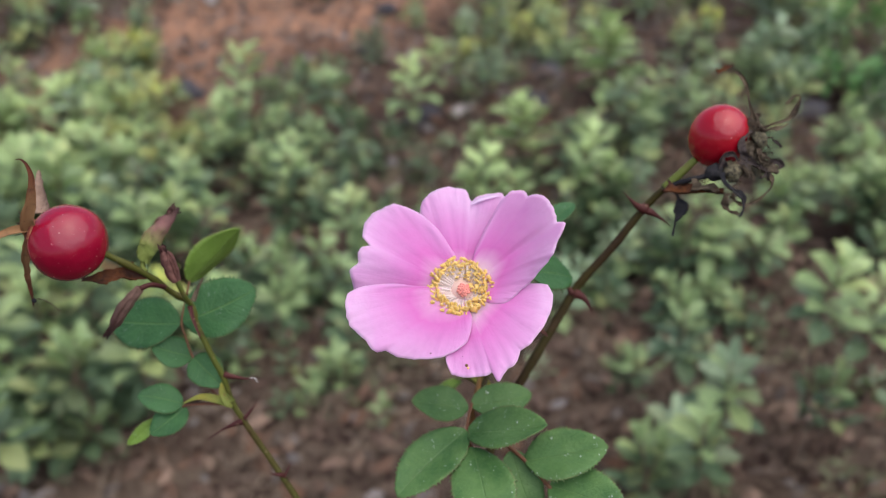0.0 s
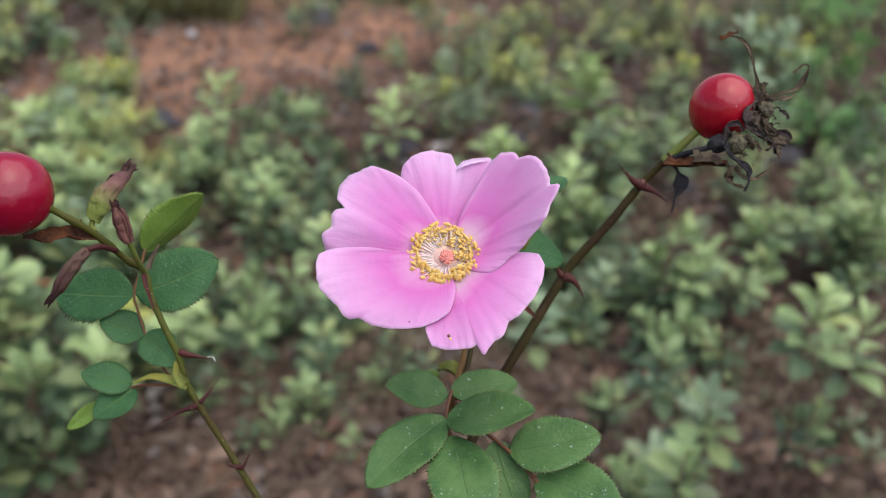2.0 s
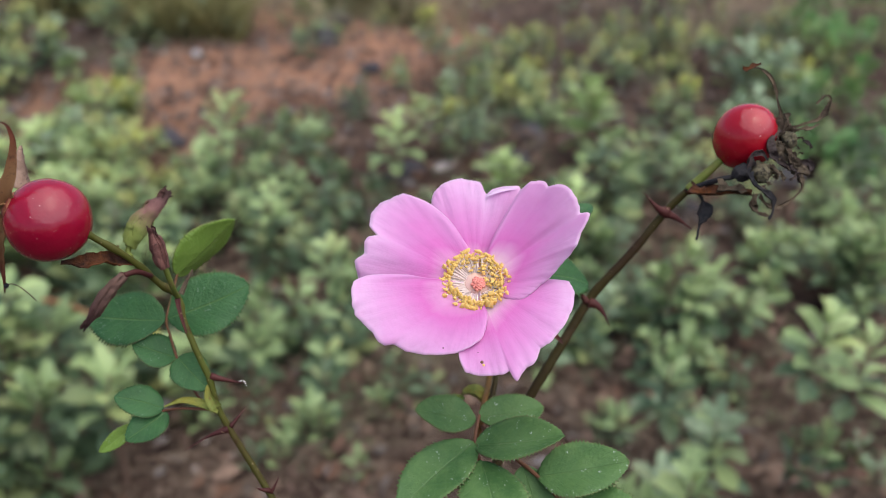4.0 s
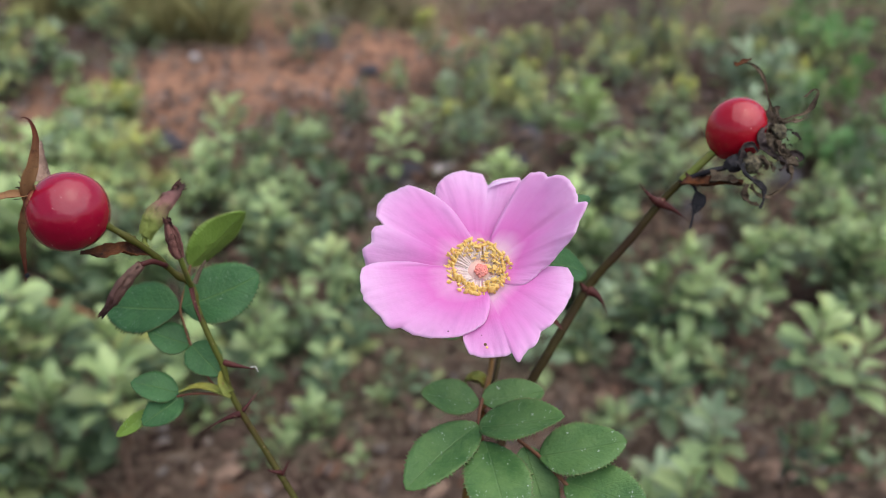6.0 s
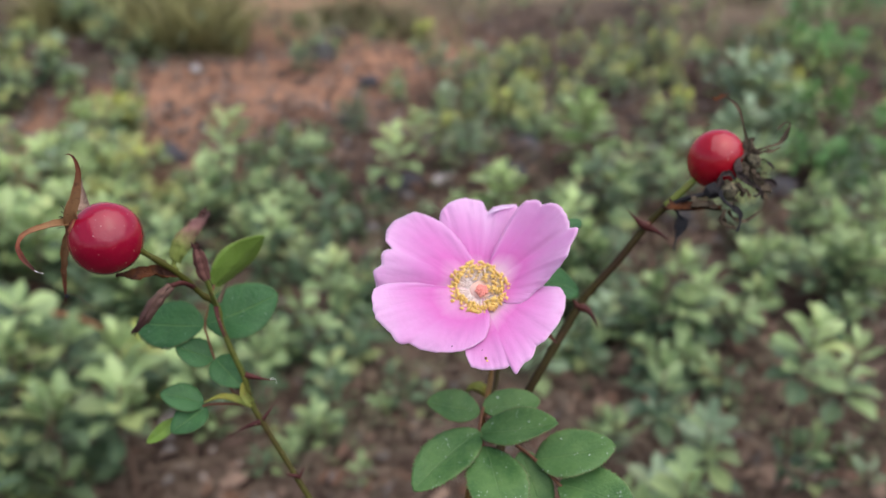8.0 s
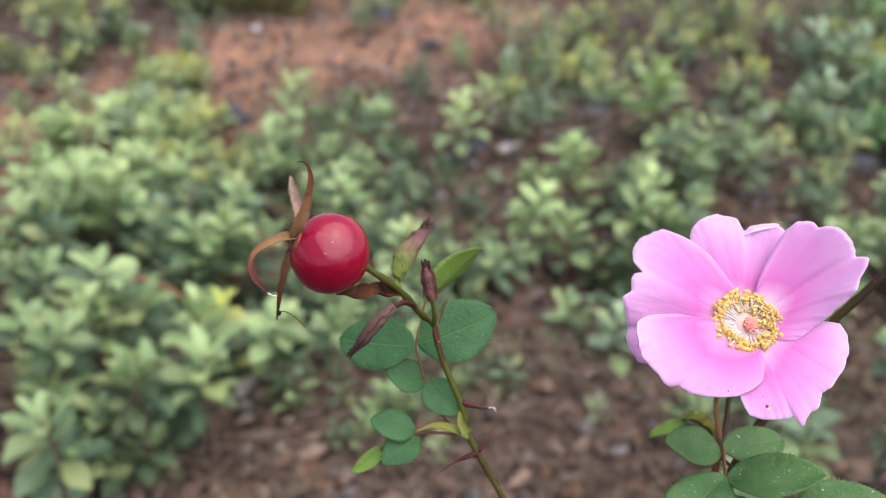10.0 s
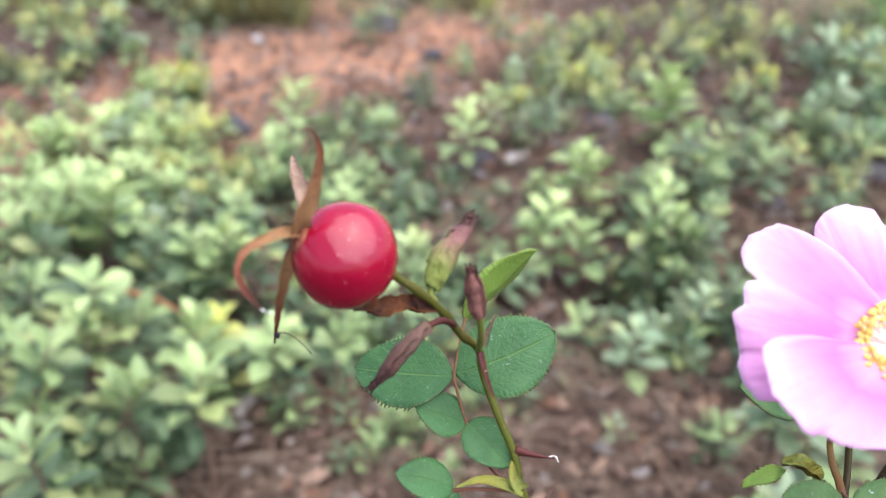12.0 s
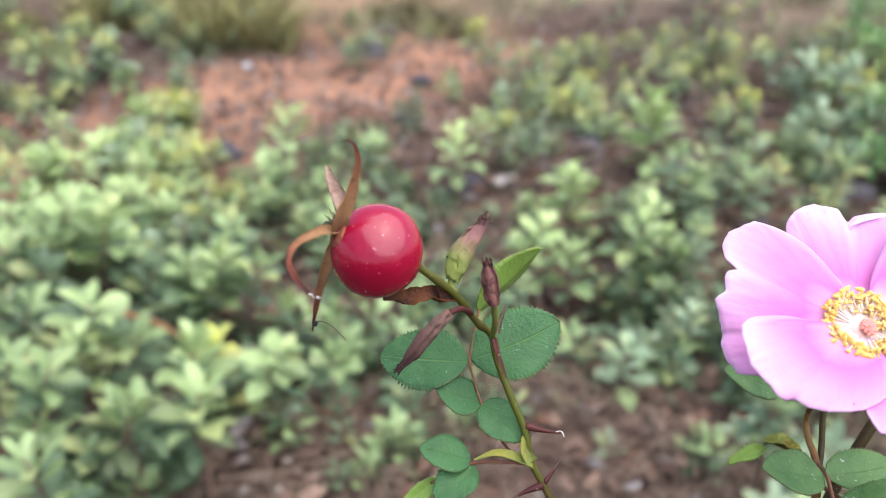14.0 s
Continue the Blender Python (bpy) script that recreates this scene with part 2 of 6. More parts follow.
PETAL = make_petal()
LEAF = make_rose_leaf("rose_leaf_green", (0.046, 0.124, 0.034), (0.104, 0.205, 0.060), (0.135, 0.235, 0.085), 0.8)
LEAF_LIGHT = make_rose_leaf("rose_leaf_light", (0.14, 0.25, 0.035), (0.20, 0.32, 0.06), (0.30, 0.38, 0.14), 0.15)
LEAF_DEEP = make_rose_leaf("rose_leaf_blue_green", (0.026, 0.088, 0.028), (0.048, 0.140, 0.044), (0.17, 0.27, 0.085), 0.25)
HIP_SCARLET = make_hip("rose_hip_scarlet", (0.25, 0.002, 0.010), (0.38, 0.005, 0.016))
HIP = make_hip("rose_hip_red", (0.17, 0.001, 0.014), (0.30, 0.002, 0.024))
STEM_L = make_stem("olive_cane", (0.058, 0.046, 0.011), (0.074, 0.090, 0.013), (0.038, 0.013, 0.008))
STEM_R = make_stem("brown_cane", (0.032, 0.016, 0.009), (0.048, 0.040, 0.010), (0.068, 0.040, 0.020))
STEM_F = make_stem("red_brown_stalk", (0.15, 0.06, 0.022), (0.19, 0.12, 0.03), (0.08, 0.02, 0.015))
STALK = make_stem("green_stalk", (0.105, 0.135, 0.027), (0.145, 0.165, 0.036), (0.15, 0.10, 0.04))
RACHIS = make_stem("red_leaf_stalk", (0.14, 0.055, 0.034), (0.17, 0.085, 0.042), (0.09, 0.03, 0.02))
THORN = make_stem("dark_red_thorn", (0.048, 0.013, 0.013), (0.078, 0.022, 0.018), (0.12, 0.07, 0.055))
SEPAL = make_bud("tan_sepal", (0.36, 0.19, 0.085), (0.26, 0.072, 0.042), (0.07, 0.03, 0.024))
SEPAL_PALE = make_dry("pale_sepal", (0.34, 0.23, 0.17), (0.22, 0.14, 0.10), (0.08, 0.05, 0.04))
DRY = make_dry("withered_brown", (0.058, 0.041, 0.028), (0.14, 0.105, 0.07), (0.02, 0.016, 0.012))
DRY_GREY = make_dry("withered_grey", (0.040, 0.027, 0.018), (0.145, 0.105, 0.068), (0.015, 0.011, 0.009))
DRY_PURPLE = make_dry("withered_purple", (0.040, 0.028, 0.027), (0.085, 0.062, 0.056), (0.018, 0.013, 0.012))
DRY_DARK = make_dry("withered_black", (0.02, 0.02, 0.024), (0.035, 0.032, 0.034), (0.07, 0.06, 0.055))
DRY_ORANGE = make_dry("withered_orange", (0.055, 0.024, 0.017), (0.16, 0.055, 0.018), (0.02, 0.013, 0.011))
BUD = make_dry("withered_bud_purple", (0.12, 0.05, 0.045), (0.215, 0.095, 0.075), (0.05, 0.03, 0.026), 0.57)
BUD_DARK = make_dry("withered_bud_dark", (0.075, 0.036, 0.032), (0.13, 0.062, 0.052), (0.03, 0.02, 0.017))
BUD_GREEN = make_bud("withered_bud_green", (0.21, 0.26, 0.06), (0.27, 0.125, 0.115), (0.075, 0.045, 0.04))
BUD_ROSE = make_bud("withered_bud_rose", (0.26, 0.15, 0.115), (0.15, 0.070, 0.062), (0.032, 0.020, 0.018))
STIPULE = make_dry("yellowing_stipule", (0.24, 0.23, 0.045), (0.20, 0.24, 0.06), (0.20, 0.08, 0.045))
ANTHER = make_plain("yellow_anther", (0.98, 0.70, 0.19), (0.99, 0.87, 0.44), 0.8, 500.0, 0.55, 0.2)
FILAMENT = make_plain("pale_filament", (0.94, 0.86, 0.74), (0.92, 0.76, 0.78), 0.5, 900.0, 0.45)
PISTIL = make_plain("salmon_pistil", (0.58, 0.12, 0.10), (0.74, 0.32, 0.26), 0.6, 1300.0)
DISC = make_plain("cream_disc", (0.66, 0.50, 0.30), (0.62, 0.34, 0.40), 0.6, 700.0)
# darker tones serve old leaves and the shade painted inside the whorls
SHRUB = {
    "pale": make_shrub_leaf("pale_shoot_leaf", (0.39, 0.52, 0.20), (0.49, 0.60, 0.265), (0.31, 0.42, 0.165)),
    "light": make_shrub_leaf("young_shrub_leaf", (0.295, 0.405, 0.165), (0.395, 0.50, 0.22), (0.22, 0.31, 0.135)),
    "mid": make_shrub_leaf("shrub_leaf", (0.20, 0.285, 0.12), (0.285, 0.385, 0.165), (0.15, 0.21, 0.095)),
    "dark": make_shrub_leaf("dark_shrub_leaf", (0.062, 0.108, 0.054), (0.118, 0.180, 0.090), (0.08, 0.105, 0.058)),
    "yellow": make_shrub_leaf("yellow_shrub_leaf", (0.31, 0.34, 0.11), (0.41, 0.42, 0.14), (0.22, 0.24, 0.10)),
    "grey": make_shrub_leaf("grey_green_leaf", (0.20, 0.285, 0.165), (0.28, 0.36, 0.225), (0.14, 0.19, 0.115)),
    "lime": make_shrub_leaf("lime_leaf", (0.46, 0.50, 0.10), (0.56, 0.58, 0.14), (0.36, 0.40, 0.10)),
    "silver": make_shrub_leaf("silvery_leaf", (0.25, 0.355, 0.215), (0.34, 0.445, 0.275), (0.19, 0.275, 0.165)),
    "vivid": make_shrub_leaf("bright_green_leaf", (0.10, 0.25, 0.07), (0.16, 0.34, 0.10), (0.08, 0.17, 0.06)),
}
BARK = make_stem("shrub_bark", (0.12, 0.075, 0.055), (0.17, 0.11, 0.08), (0.06, 0.04, 0.035))
BARK_ORANGE = make_stem("orange_bark", (0.24, 0.11, 0.055), (0.32, 0.16, 0.08), (0.12, 0.06, 0.04))
SOIL = make_soil()
LITTER = make_litter("dry_litter", (0.036, 0.023, 0.019), (0.095, 0.057, 0.042), (0.24, 0.17, 0.13))
STRAW = make_litter("dry_straw", (0.15, 0.105, 0.075), (0.26, 0.20, 0.145), (0.11, 0.075, 0.052))
ROCK = make_litter("grey_stone", (0.035, 0.036, 0.045), (0.06, 0.06, 0.07), (0.022, 0.022, 0.027))
FLUFF = make_plain("white_fluff", (0.7, 0.7, 0.68), (0.8, 0.8, 0.78), 0.8)
BARK_BITS = make_litter("dark_bark_bits", (0.035, 0.026, 0.023), (0.08, 0.054, 0.043), (0.20, 0.165, 0.14))
TURF = make_litter("dry_turf", (0.34, 0.30, 0.16), (0.42, 0.35, 0.22), (0.22, 0.26, 0.11))
CROWN = make_dry("speckled_crown", (0.17, 0.145, 0.085), (0.10, 0.085, 0.055), (0.014, 0.011, 0.011), 0.46)
PETAL_FOLD = make_plain("pale_petal_back", (0.80, 0.62, 0.80), (0.78, 0.52, 0.74), 0.6, 300.0, 0.3, 0.2)
UNDER = make_litter("mixed_undergrowth", (0.068, 0.095, 0.042), (0.155, 0.10, 0.07), (0.155, 0.175, 0.095))
OLIVE_GRASS = make_litter("olive_grass", (0.20, 0.20, 0.075), (0.30, 0.28, 0.11), (0.13, 0.12, 0.055))
DARK_GRASS = make_litter("dark_olive_grass", (0.10, 0.10, 0.045), (0.17, 0.17, 0.07), (0.055, 0.05, 0.032))
DEAD_LEAF = make_litter("dead_leaves", (0.17, 0.085, 0.05), (0.105, 0.066, 0.05), (0.30, 0.20, 0.145))
GREY_LEAF = make_litter("grey_weathered_leaves", (0.20, 0.18, 0.165), (0.11, 0.095, 0.09), (0.30, 0.27, 0.26))
CHIP = make_litter("bleached_wood", (0.42, 0.37, 0.34), (0.52, 0.47, 0.45), (0.34, 0.26, 0.22))


# ---- building helpers ----
def rose(p):
    """A point of the rose frame, given in millimetres, in the world."""
    return BASE @ (Vector(p) / 1000)


def thing(name, at, label, category, group="", kind=""):
    ob = new(name)
    ob.location = at
    ob.empty_display_size = 0.01
    return tagged(ob, label, category, group, kind)


def part(name, shape, material, parent, label="", root=None, thick=0.0):
    """One mesh object under a thing or a part; shape: (vertices in the world, faces, uvs or None)."""
    verts, faces, uvs = shape
    root = root or (parent if parent.parent is None else parent.parent)
    origin = Vector(root.location)
    me = bpy.data.meshes.new(name)
    me.from_pydata([tuple(Vector(v) - origin) for v in verts], [], faces)
    if uvs is not None:
        layer = me.uv_layers.new()
        flat = np.array(uvs, dtype=np.float32)
        index = np.empty(len(me.loops), dtype=np.int32)
        me.loops.foreach_get("vertex_index", index)
        layer.data.foreach_set("uv", flat[index].ravel())
    me.shade_smooth()
    for m in material if isinstance(material, (list, tuple)) else [material]:
        me.materials.append(m)
    ob = new(name, me)
    ob.parent = parent
    if label:
        ob["label"] = label
    if thick:
        mod = ob.modifiers.new("thickness", "SOLIDIFY")
        mod.thickness, mod.offset = thick, 0.0
    return ob


def smooth_line(points, steps=8):
    """A line through the points, rounded."""
    p = [np.array(q, float) for q in points]
    p = [2 * p[0] - p[1]] + p + [2 * p[-1] - p[-2]]
    out = []
    for a, b, c, d in zip(p, p[1:], p[2:], p[3:]):
        for k in range(steps):
            t = k / steps
            out.append(0.5 * (2 * b + (c - a) * t + (2 * a - 5 * b + 4 * c - d) * t**2 + (3 * b - a - 3 * c + d) * t**3))
    return out + [p[-2]]


def frames_along(line, hint):
    """For each point of a line the way, the side and the front."""
    out = []
    hint = np.array(hint, float)
    for k in range(len(line)):
        way = line[min(k + 1, len(line) - 1)] - line[max(k - 1, 0)]
        way = way / (np.linalg.norm(way) + 1e-12)
        side = np.cross(way, hint)
        side /= np.linalg.norm(side) + 1e-12
        front = np.cross(side, way)
        hint = front
        out.append((way, side, front))
    return out


def tube(points, radius, sides=8, steps=8, hint=(0.1, -1, 0.2), flat=1.0, rough=0.0, seed=0, flute=0.0):
    """A rod along the points; radius: a number, or a function of 0..1; flat: thickness over width."""
    line = smooth_line(points, steps)
    rng = random.Random(seed)
    verts, faces, uvs = [], [], []
    n = len(line)
    for k, ((way, side, front), c) in enumerate(zip(frames_along(line, hint), line)):
        s = k / (n - 1)
        r = radius(s) if callable(radius) else radius
        for j in range(sides):
            a = 2 * math.pi * j / sides
            wob = 1 + rough * rng.uniform(-1, 1) + flute * math.sin(4 * a + 3 * s)
            verts.append(c + (side * math.cos(a) + front * math.sin(a) * flat) * r * wob)
            uvs.append((s, j / sides))
    for k in range(n - 1):
        for j in range(sides):
            a, b = k * sides + j, k * sides + (j + 1) % sides
            faces.append((a, b, b + sides, a + sides))
    faces.append(tuple(range(sides))[::-1])
    faces.append(tuple(range((n - 1) * sides, n * sides)))
    return verts, faces, uvs


def joined(*shapes):
    verts, faces, uvs = [], [], []
    for v, f, t in shapes:
        faces += [tuple(i + len(verts) for i in g) for g in f]
        verts += list(v)
        uvs += list(t)
    return verts, faces, uvs


def placed(shape):
    """A shape of the rose frame, in millimetres, laid into the world."""
    v, f, t = shape
    return [rose(p) for p in v], f, t


def blade(base, tip, width, face=(0, -0.8, 0.55), fold=14.0, droop=0.08, teeth=25, depth=0.044, full=0.85, wave=0.02, seed=0):
    """A toothed leaflet; face: the way its upper side looks; fold: degrees by which each half rises from the midrib."""
    rng = random.Random(seed)
    b, t = np.array(base, float), np.array(tip, float)
    way = t - b
    length = np.linalg.norm(way)
    way /= length
    side = np.cross(way, np.array(face, float))
    side /= np.linalg.norm(side)
    up = np.cross(side, way)
    rows, cols = teeth * 3, 9
    verts, faces, uvs = [], [], []
    bend = rng.uniform(-0.04, 0.04)
    for i in range(rows + 1):
        u = i / rows
        half = width / 2 * max(math.sin(math.pi * u**full), 0.0) ** 0.62
        if i == 0:
            half = width * 0.02
        saw = (1.0, 0.12, 0.0)[i % 3]
        for j in range(cols):
            v = 2 * j / (cols - 1) - 1
            w = half * v
            ahead = 0.0
            if j in (0, cols - 1) and 1 < i < rows:
                tall = rng.uniform(0.2, 1.5) if saw == 1 else 1.0
                w *= 1 + depth * 2 * saw * tall - depth
                ahead = depth * 0.5 * width * (saw - 0.3)
            lift = abs(v) * half * math.tan(radians(fold)) - droop * length * (u - 0.2) ** 2
            lift += wave * width * math.sin(9 * u + 2.5 * v + seed) * abs(v)
            lift -= 0.0012 * width * (1 - abs((u * 9 - abs(v) * 3) % 1 - 0.5) * 2)
            verts.append(b + way * (u * length + ahead) + side * (w + bend * length * math.sin(math.pi * u)) + up * lift)
            uvs.append((u, (v + 1) / 2))
    for i in range(rows):
        for j in range(cols - 1):
            a = i * cols + j
            faces.append((a, a + 1, a + cols + 1, a + cols))
    return verts, faces, uvs


def leaflet(parent, base, tip, width, material=None, label="", **more):
    return part("leaflet", placed(blade(base, tip, width, **more)), material or LEAF, parent, label, thick=0.00022)


def thorn(parent, points, r=0.7, material=None, label=""):
    return part("thorn", placed(tube(points, lambda s: r * (1 - s) ** 1.3 + 0.06, 7, 5)), material or THORN, parent, label)


def ribbon(points, width, thick=0.25, steps=7, hint=(0.2, -1, 0.3), curl=0.35, crumple=0.0):
    """A dried strip with a cupped section; width: a function of 0..1."""
    line = smooth_line(points, steps)
    n, cols = len(line), 5
    verts, faces, uvs = [], [], []
    fr = frames_along(line, hint)
    for layer in (0, 1):
        for k, ((way, side, front), c) in enumerate(zip(fr, line)):
            s = k / (n - 1)
            w = width(s)
            for j in range(cols):
                v = 2 * j / (cols - 1) - 1
                at = Vector(c) * 0.55 + Vector((v * 0.9, 3.0 * s, 0))
                dent = np.array(noise.noise_vector(at)) * crumple * w + np.array(noise.noise_vector(at * 3.1)) * crumple * 0.5 * w
                verts.append(c + side * (v * w / 2) + front * (curl * w * v * v + (thick if layer else 0) * (0.3 + 0.7 * (1 - s))) + dent)
                uvs.append((s, (v + 1) / 2))
    half = n * cols
    for k in range(n - 1):
        for j in range(cols - 1):
            a = k * cols + j
            faces.append((a, a + 1, a + cols + 1, a + cols))
            faces.append((half + a + cols, half + a + cols + 1, half + a + 1, half + a))
        for j in (0, cols - 1):
            a, b = k * cols + j, (k + 1) * cols + j
            faces.append((a, b, half + b, half + a))
    return verts, faces, uvs


def ball(center, radii, axis, rows=24, cols=36, dimple=0.0, neck=0.0):
    """A round fruit about an axis, which points to its calyx; neck draws the stalk's end out."""
    c, ax = np.array(center, float), np.array(axis, float)
    ax /= np.linalg.norm(ax)
    s1 = np.cross(ax, (0, 0, 1))
    s1 /= np.linalg.norm(s1)
    s2 = np.cross(ax, s1)
    verts, faces, uvs = [], [], []
    for i in range(rows + 1):
        a = math.pi * i / rows
        h, r = -math.cos(a), max(math.sin(a), 0.02)
        h += dimple * max(0, h - 0.8) * -3 - neck * max(0, -h - 0.85) * 4
        for j in range(cols):
            b = 2 * math.pi * j / cols
            wob = 1 + 0.012 * math.sin(3 * b + 1) + 0.008 * math.sin(5 * b + 4 * a)
            verts.append(c + ax * h * radii[1] + (s1 * math.cos(b) + s2 * math.sin(b)) * r * radii[0] * wob)
            uvs.append((i / rows, j / cols))
    for i in range(rows):
        for j in range(cols):
            a, b = i * cols + j, i * cols + (j + 1) % cols
            faces.append((a, b, b + cols, a + cols))
    return verts, faces, uvs


def trodden(x, y):
    """The distance from the middle of the bare strip."""
    return 0.84 * abs(x - min(0.643 * y - 1.752, 0.678 - 0.35 * y))


def rise(x, y):
    """The ground's height."""
    v = Vector((x, y, 0.0))
    return 0.018 * noise.noise(v * 2.3) + 0.010 * noise.noise(v * 7.0) + 0.12 * max(0.0, math.hypot(x, y) - 6.0) * 0.05


# ---- the ground ----
def ground():
    lines = [0.0]
    step = 0.022
    while lines[-1] < 400:
        if lines[-1] > 3.2:
            step *= 1.22
        lines.append(lines[-1] + step)
    xs = [-a for a in lines[:0:-1]] + lines
    ys = [a - 0.6 for a in xs]
    verts = [(x, y + 1.6, rise(x, y + 1.6) + (0.006 * noise.noise(Vector((x, y, 3.0)) * 30) if abs(x) < 3.5 and abs(y) < 3.5 else 0)) for y in ys for x in xs]
    w = len(xs)
    faces = [(j * w + i, j * w + i + 1, (j + 1) * w + i + 1, (j + 1) * w + i) for j in range(len(ys) - 1) for i in range(w - 1)]
    me = bpy.data.meshes.new("ground")
    me.from_pydata(verts, [], faces)
    me.shade_smooth()
    me.materials.append(SOIL)
    tagged(new("ground", me), "bare red-brown earth with dry forest litter", "ground", kind="structure")


ground()

# ---- the rose: three canes from one root ----
def foot(x, y):
    """Where a cane leaves the earth, in the rose frame."""
    return BASE.inverted() @ Vector((x, y, rise(x, y) - 0.004)) * 1000


def cane_line(points, x, y):
    end = foot(x, y)
    last = Vector(points[-1])
    ahead = last + (last - Vector(points[-2])) * 2.5
    return list(points) + [tuple(ahead.lerp(end, 0.12)), tuple(last.lerp(end, 0.6)), tuple(end)]


def swelling(base, end, spots=()):
    """A cane's radius along its length, thicker towards the root and at the nodes."""
    def at(s):
        r = base + (end - base) * s
        for where, more in spots:
            r += more * math.exp(-(((s - where) / 0.012) ** 2))
        return r
    return at


# The cane with the large hip
cane = thing("rose_cane", rose(foot(-0.012, 0.235)), "olive wild rose cane with red hip, withered buds and leaves", "rose cane")
stem_points = [(-69.4, 171.0, 1.6), (-67.6, 172.3, 0.6), (-62.3, 176.9, -2.9), (-58.6, 182.7, -7), (-55.6, 185.3, -9.5), (-54.4, 186.2, -14.1), (-51.7, 187.3, -20.4),
               (-49.2, 188.5, -25.7), (-47.7, 190, -31.3), (-44.6, 191.4, -36.9), (-40.3, 192.9, -43.7), (-33.8, 194.3, -53.9), (-27.0, 195.6, -64.5)]
part("stem", placed(tube(cane_line(stem_points, -0.012, 0.235), swelling(0.58, 0.74, ((0.045, 0.28), (0.10, 0.22), (0.16, 0.25), (0.22, 0.22), (0.30, 0.2))), 10, 8, rough=0.05)), STEM_L, cane)
hip = part("hip", placed(ball((-75.0, 169.9, 3.2), (7.6, 7.35), (-0.81, -0.47, 0.33), 32, 48, neck=0.03)), HIP, cane, "round glossy red rose hip")
taper = lambda w, p=0.8: (lambda s: w * max(1 - s, 0.0) ** p + 0.3)
part("sepal", placed(ribbon([(-80.6, 167.2, 5.2), (-80.2, 164.0, 7.6), (-78.9, 162.6, 10.6), (-78.0, 161.4, 13.4), (-77.6, 160.2, 15.8), (-77.9, 159.2, 17.6), (-78.8, 158.8, 18.4), (-79.8, 159.0, 18.3)], lambda s: 0.12 + 3.1 * (1 - s) ** 1.6, 0.25, curl=0.3, crumple=0.08)), SEPAL, hip, root=cane)
part("sepal", placed(ribbon([(-80.8, 166.6, 5.4), (-82.7, 164.0, 5.0), (-84.4, 160.0, 3.6), (-85.7, 156.6, 1.8), (-85.9, 155.6, -0.4), (-84.8, 155.8, -2.6), (-82.9, 156.4, -4.6)], lambda s: 0.45 + 2.4 * (1 - s) ** 2.2 + 0.5 * math.exp(-(((s - 0.8) / 0.12) ** 2)), 0.25, hint=(0, -1, 0.8), curl=0.25, crumple=0.10)), SEPAL, hip, root=cane)
part("sepal", placed(ribbon([(-80.9, 167.2, 4.2), (-82.6, 169.0, 0.6), (-84.0, 172.2, -2.8), (-85.0, 175.2, -5.8), (-85.6, 177.2, -8.0), (-86.0, 178.2, -9.9)], lambda s: 0.30 + 1.7 * (1 - s) ** 1.3, 0.25, curl=0.3, crumple=0.2)), SEPAL, hip, root=cane)
part("sepal", placed(ribbon([(-80.6, 171.4, 9.0), (-82.4, 173.6, 12.4), (-84.0, 176.2, 15.6), (-85.2, 178.4, 18.4)], taper(2.8, 0.7), 0.3, crumple=0.14)), SEPAL_PALE, hip, "pale papery sepal", root=cane)
part("sepal_tip", placed(ball((-85.5, 177.4, -8.6), (0.55, 0.45), (1, 0, 0.2), 6, 8)), DRY_DARK, hip, root=cane)
part("calyx", placed(ball((-80.6, 166.6, 5.4), (2.5, 0.9), (-0.81, -0.47, 0.33), 8, 16)), SEPAL, hip, root=cane)
rng = random.Random(5)
for k in range(22):
    a = rng.uniform(0, 6.28)
    b = Vector((-81.0 + 0.6 * math.cos(a), 166.2, 6.2 + 1.1 * math.sin(a)))
    way = Vector((rng.uniform(-1.0, -0.2), rng.uniform(-0.6, 0.4), rng.uniform(-0.2, 1.0))).normalized()
    ln = rng.uniform(1.4, 2.8)
    part("dry_stamen", placed(tube([b, b + way * ln * 0.6, b + way * ln + Vector((0, 0, rng.uniform(-0.5, 0.5)))], 0.09, 4, 3)), DRY, hip, root=cane)
part("fluff", placed(ribbon([(-82.9, 156.4, -4.6), (-82.2, 156.7, -5.0), (-81.4, 157.1, -5.1)], lambda s: 0.10, 0.03, crumple=0.8)), FLUFF, hip, "white silk fluff", root=cane)
# a dried thread hanging from the lowest sepal
part("thread", placed(tube([(-85.5, 177.4, -8.6), (-84.8, 177.6, -8.2), (-83.4, 178.0, -8.6), (-81.8, 178.4, -9.8), (-80.4, 179.0, -11.2)], 0.10, 4, 5)), DRY, hip, root=cane)

bulge = lambda w: (lambda s: w * (0.28 + 0.72 * math.sin(math.pi * min(s * 0.95 + 0.08, 1.0)) ** 0.8))


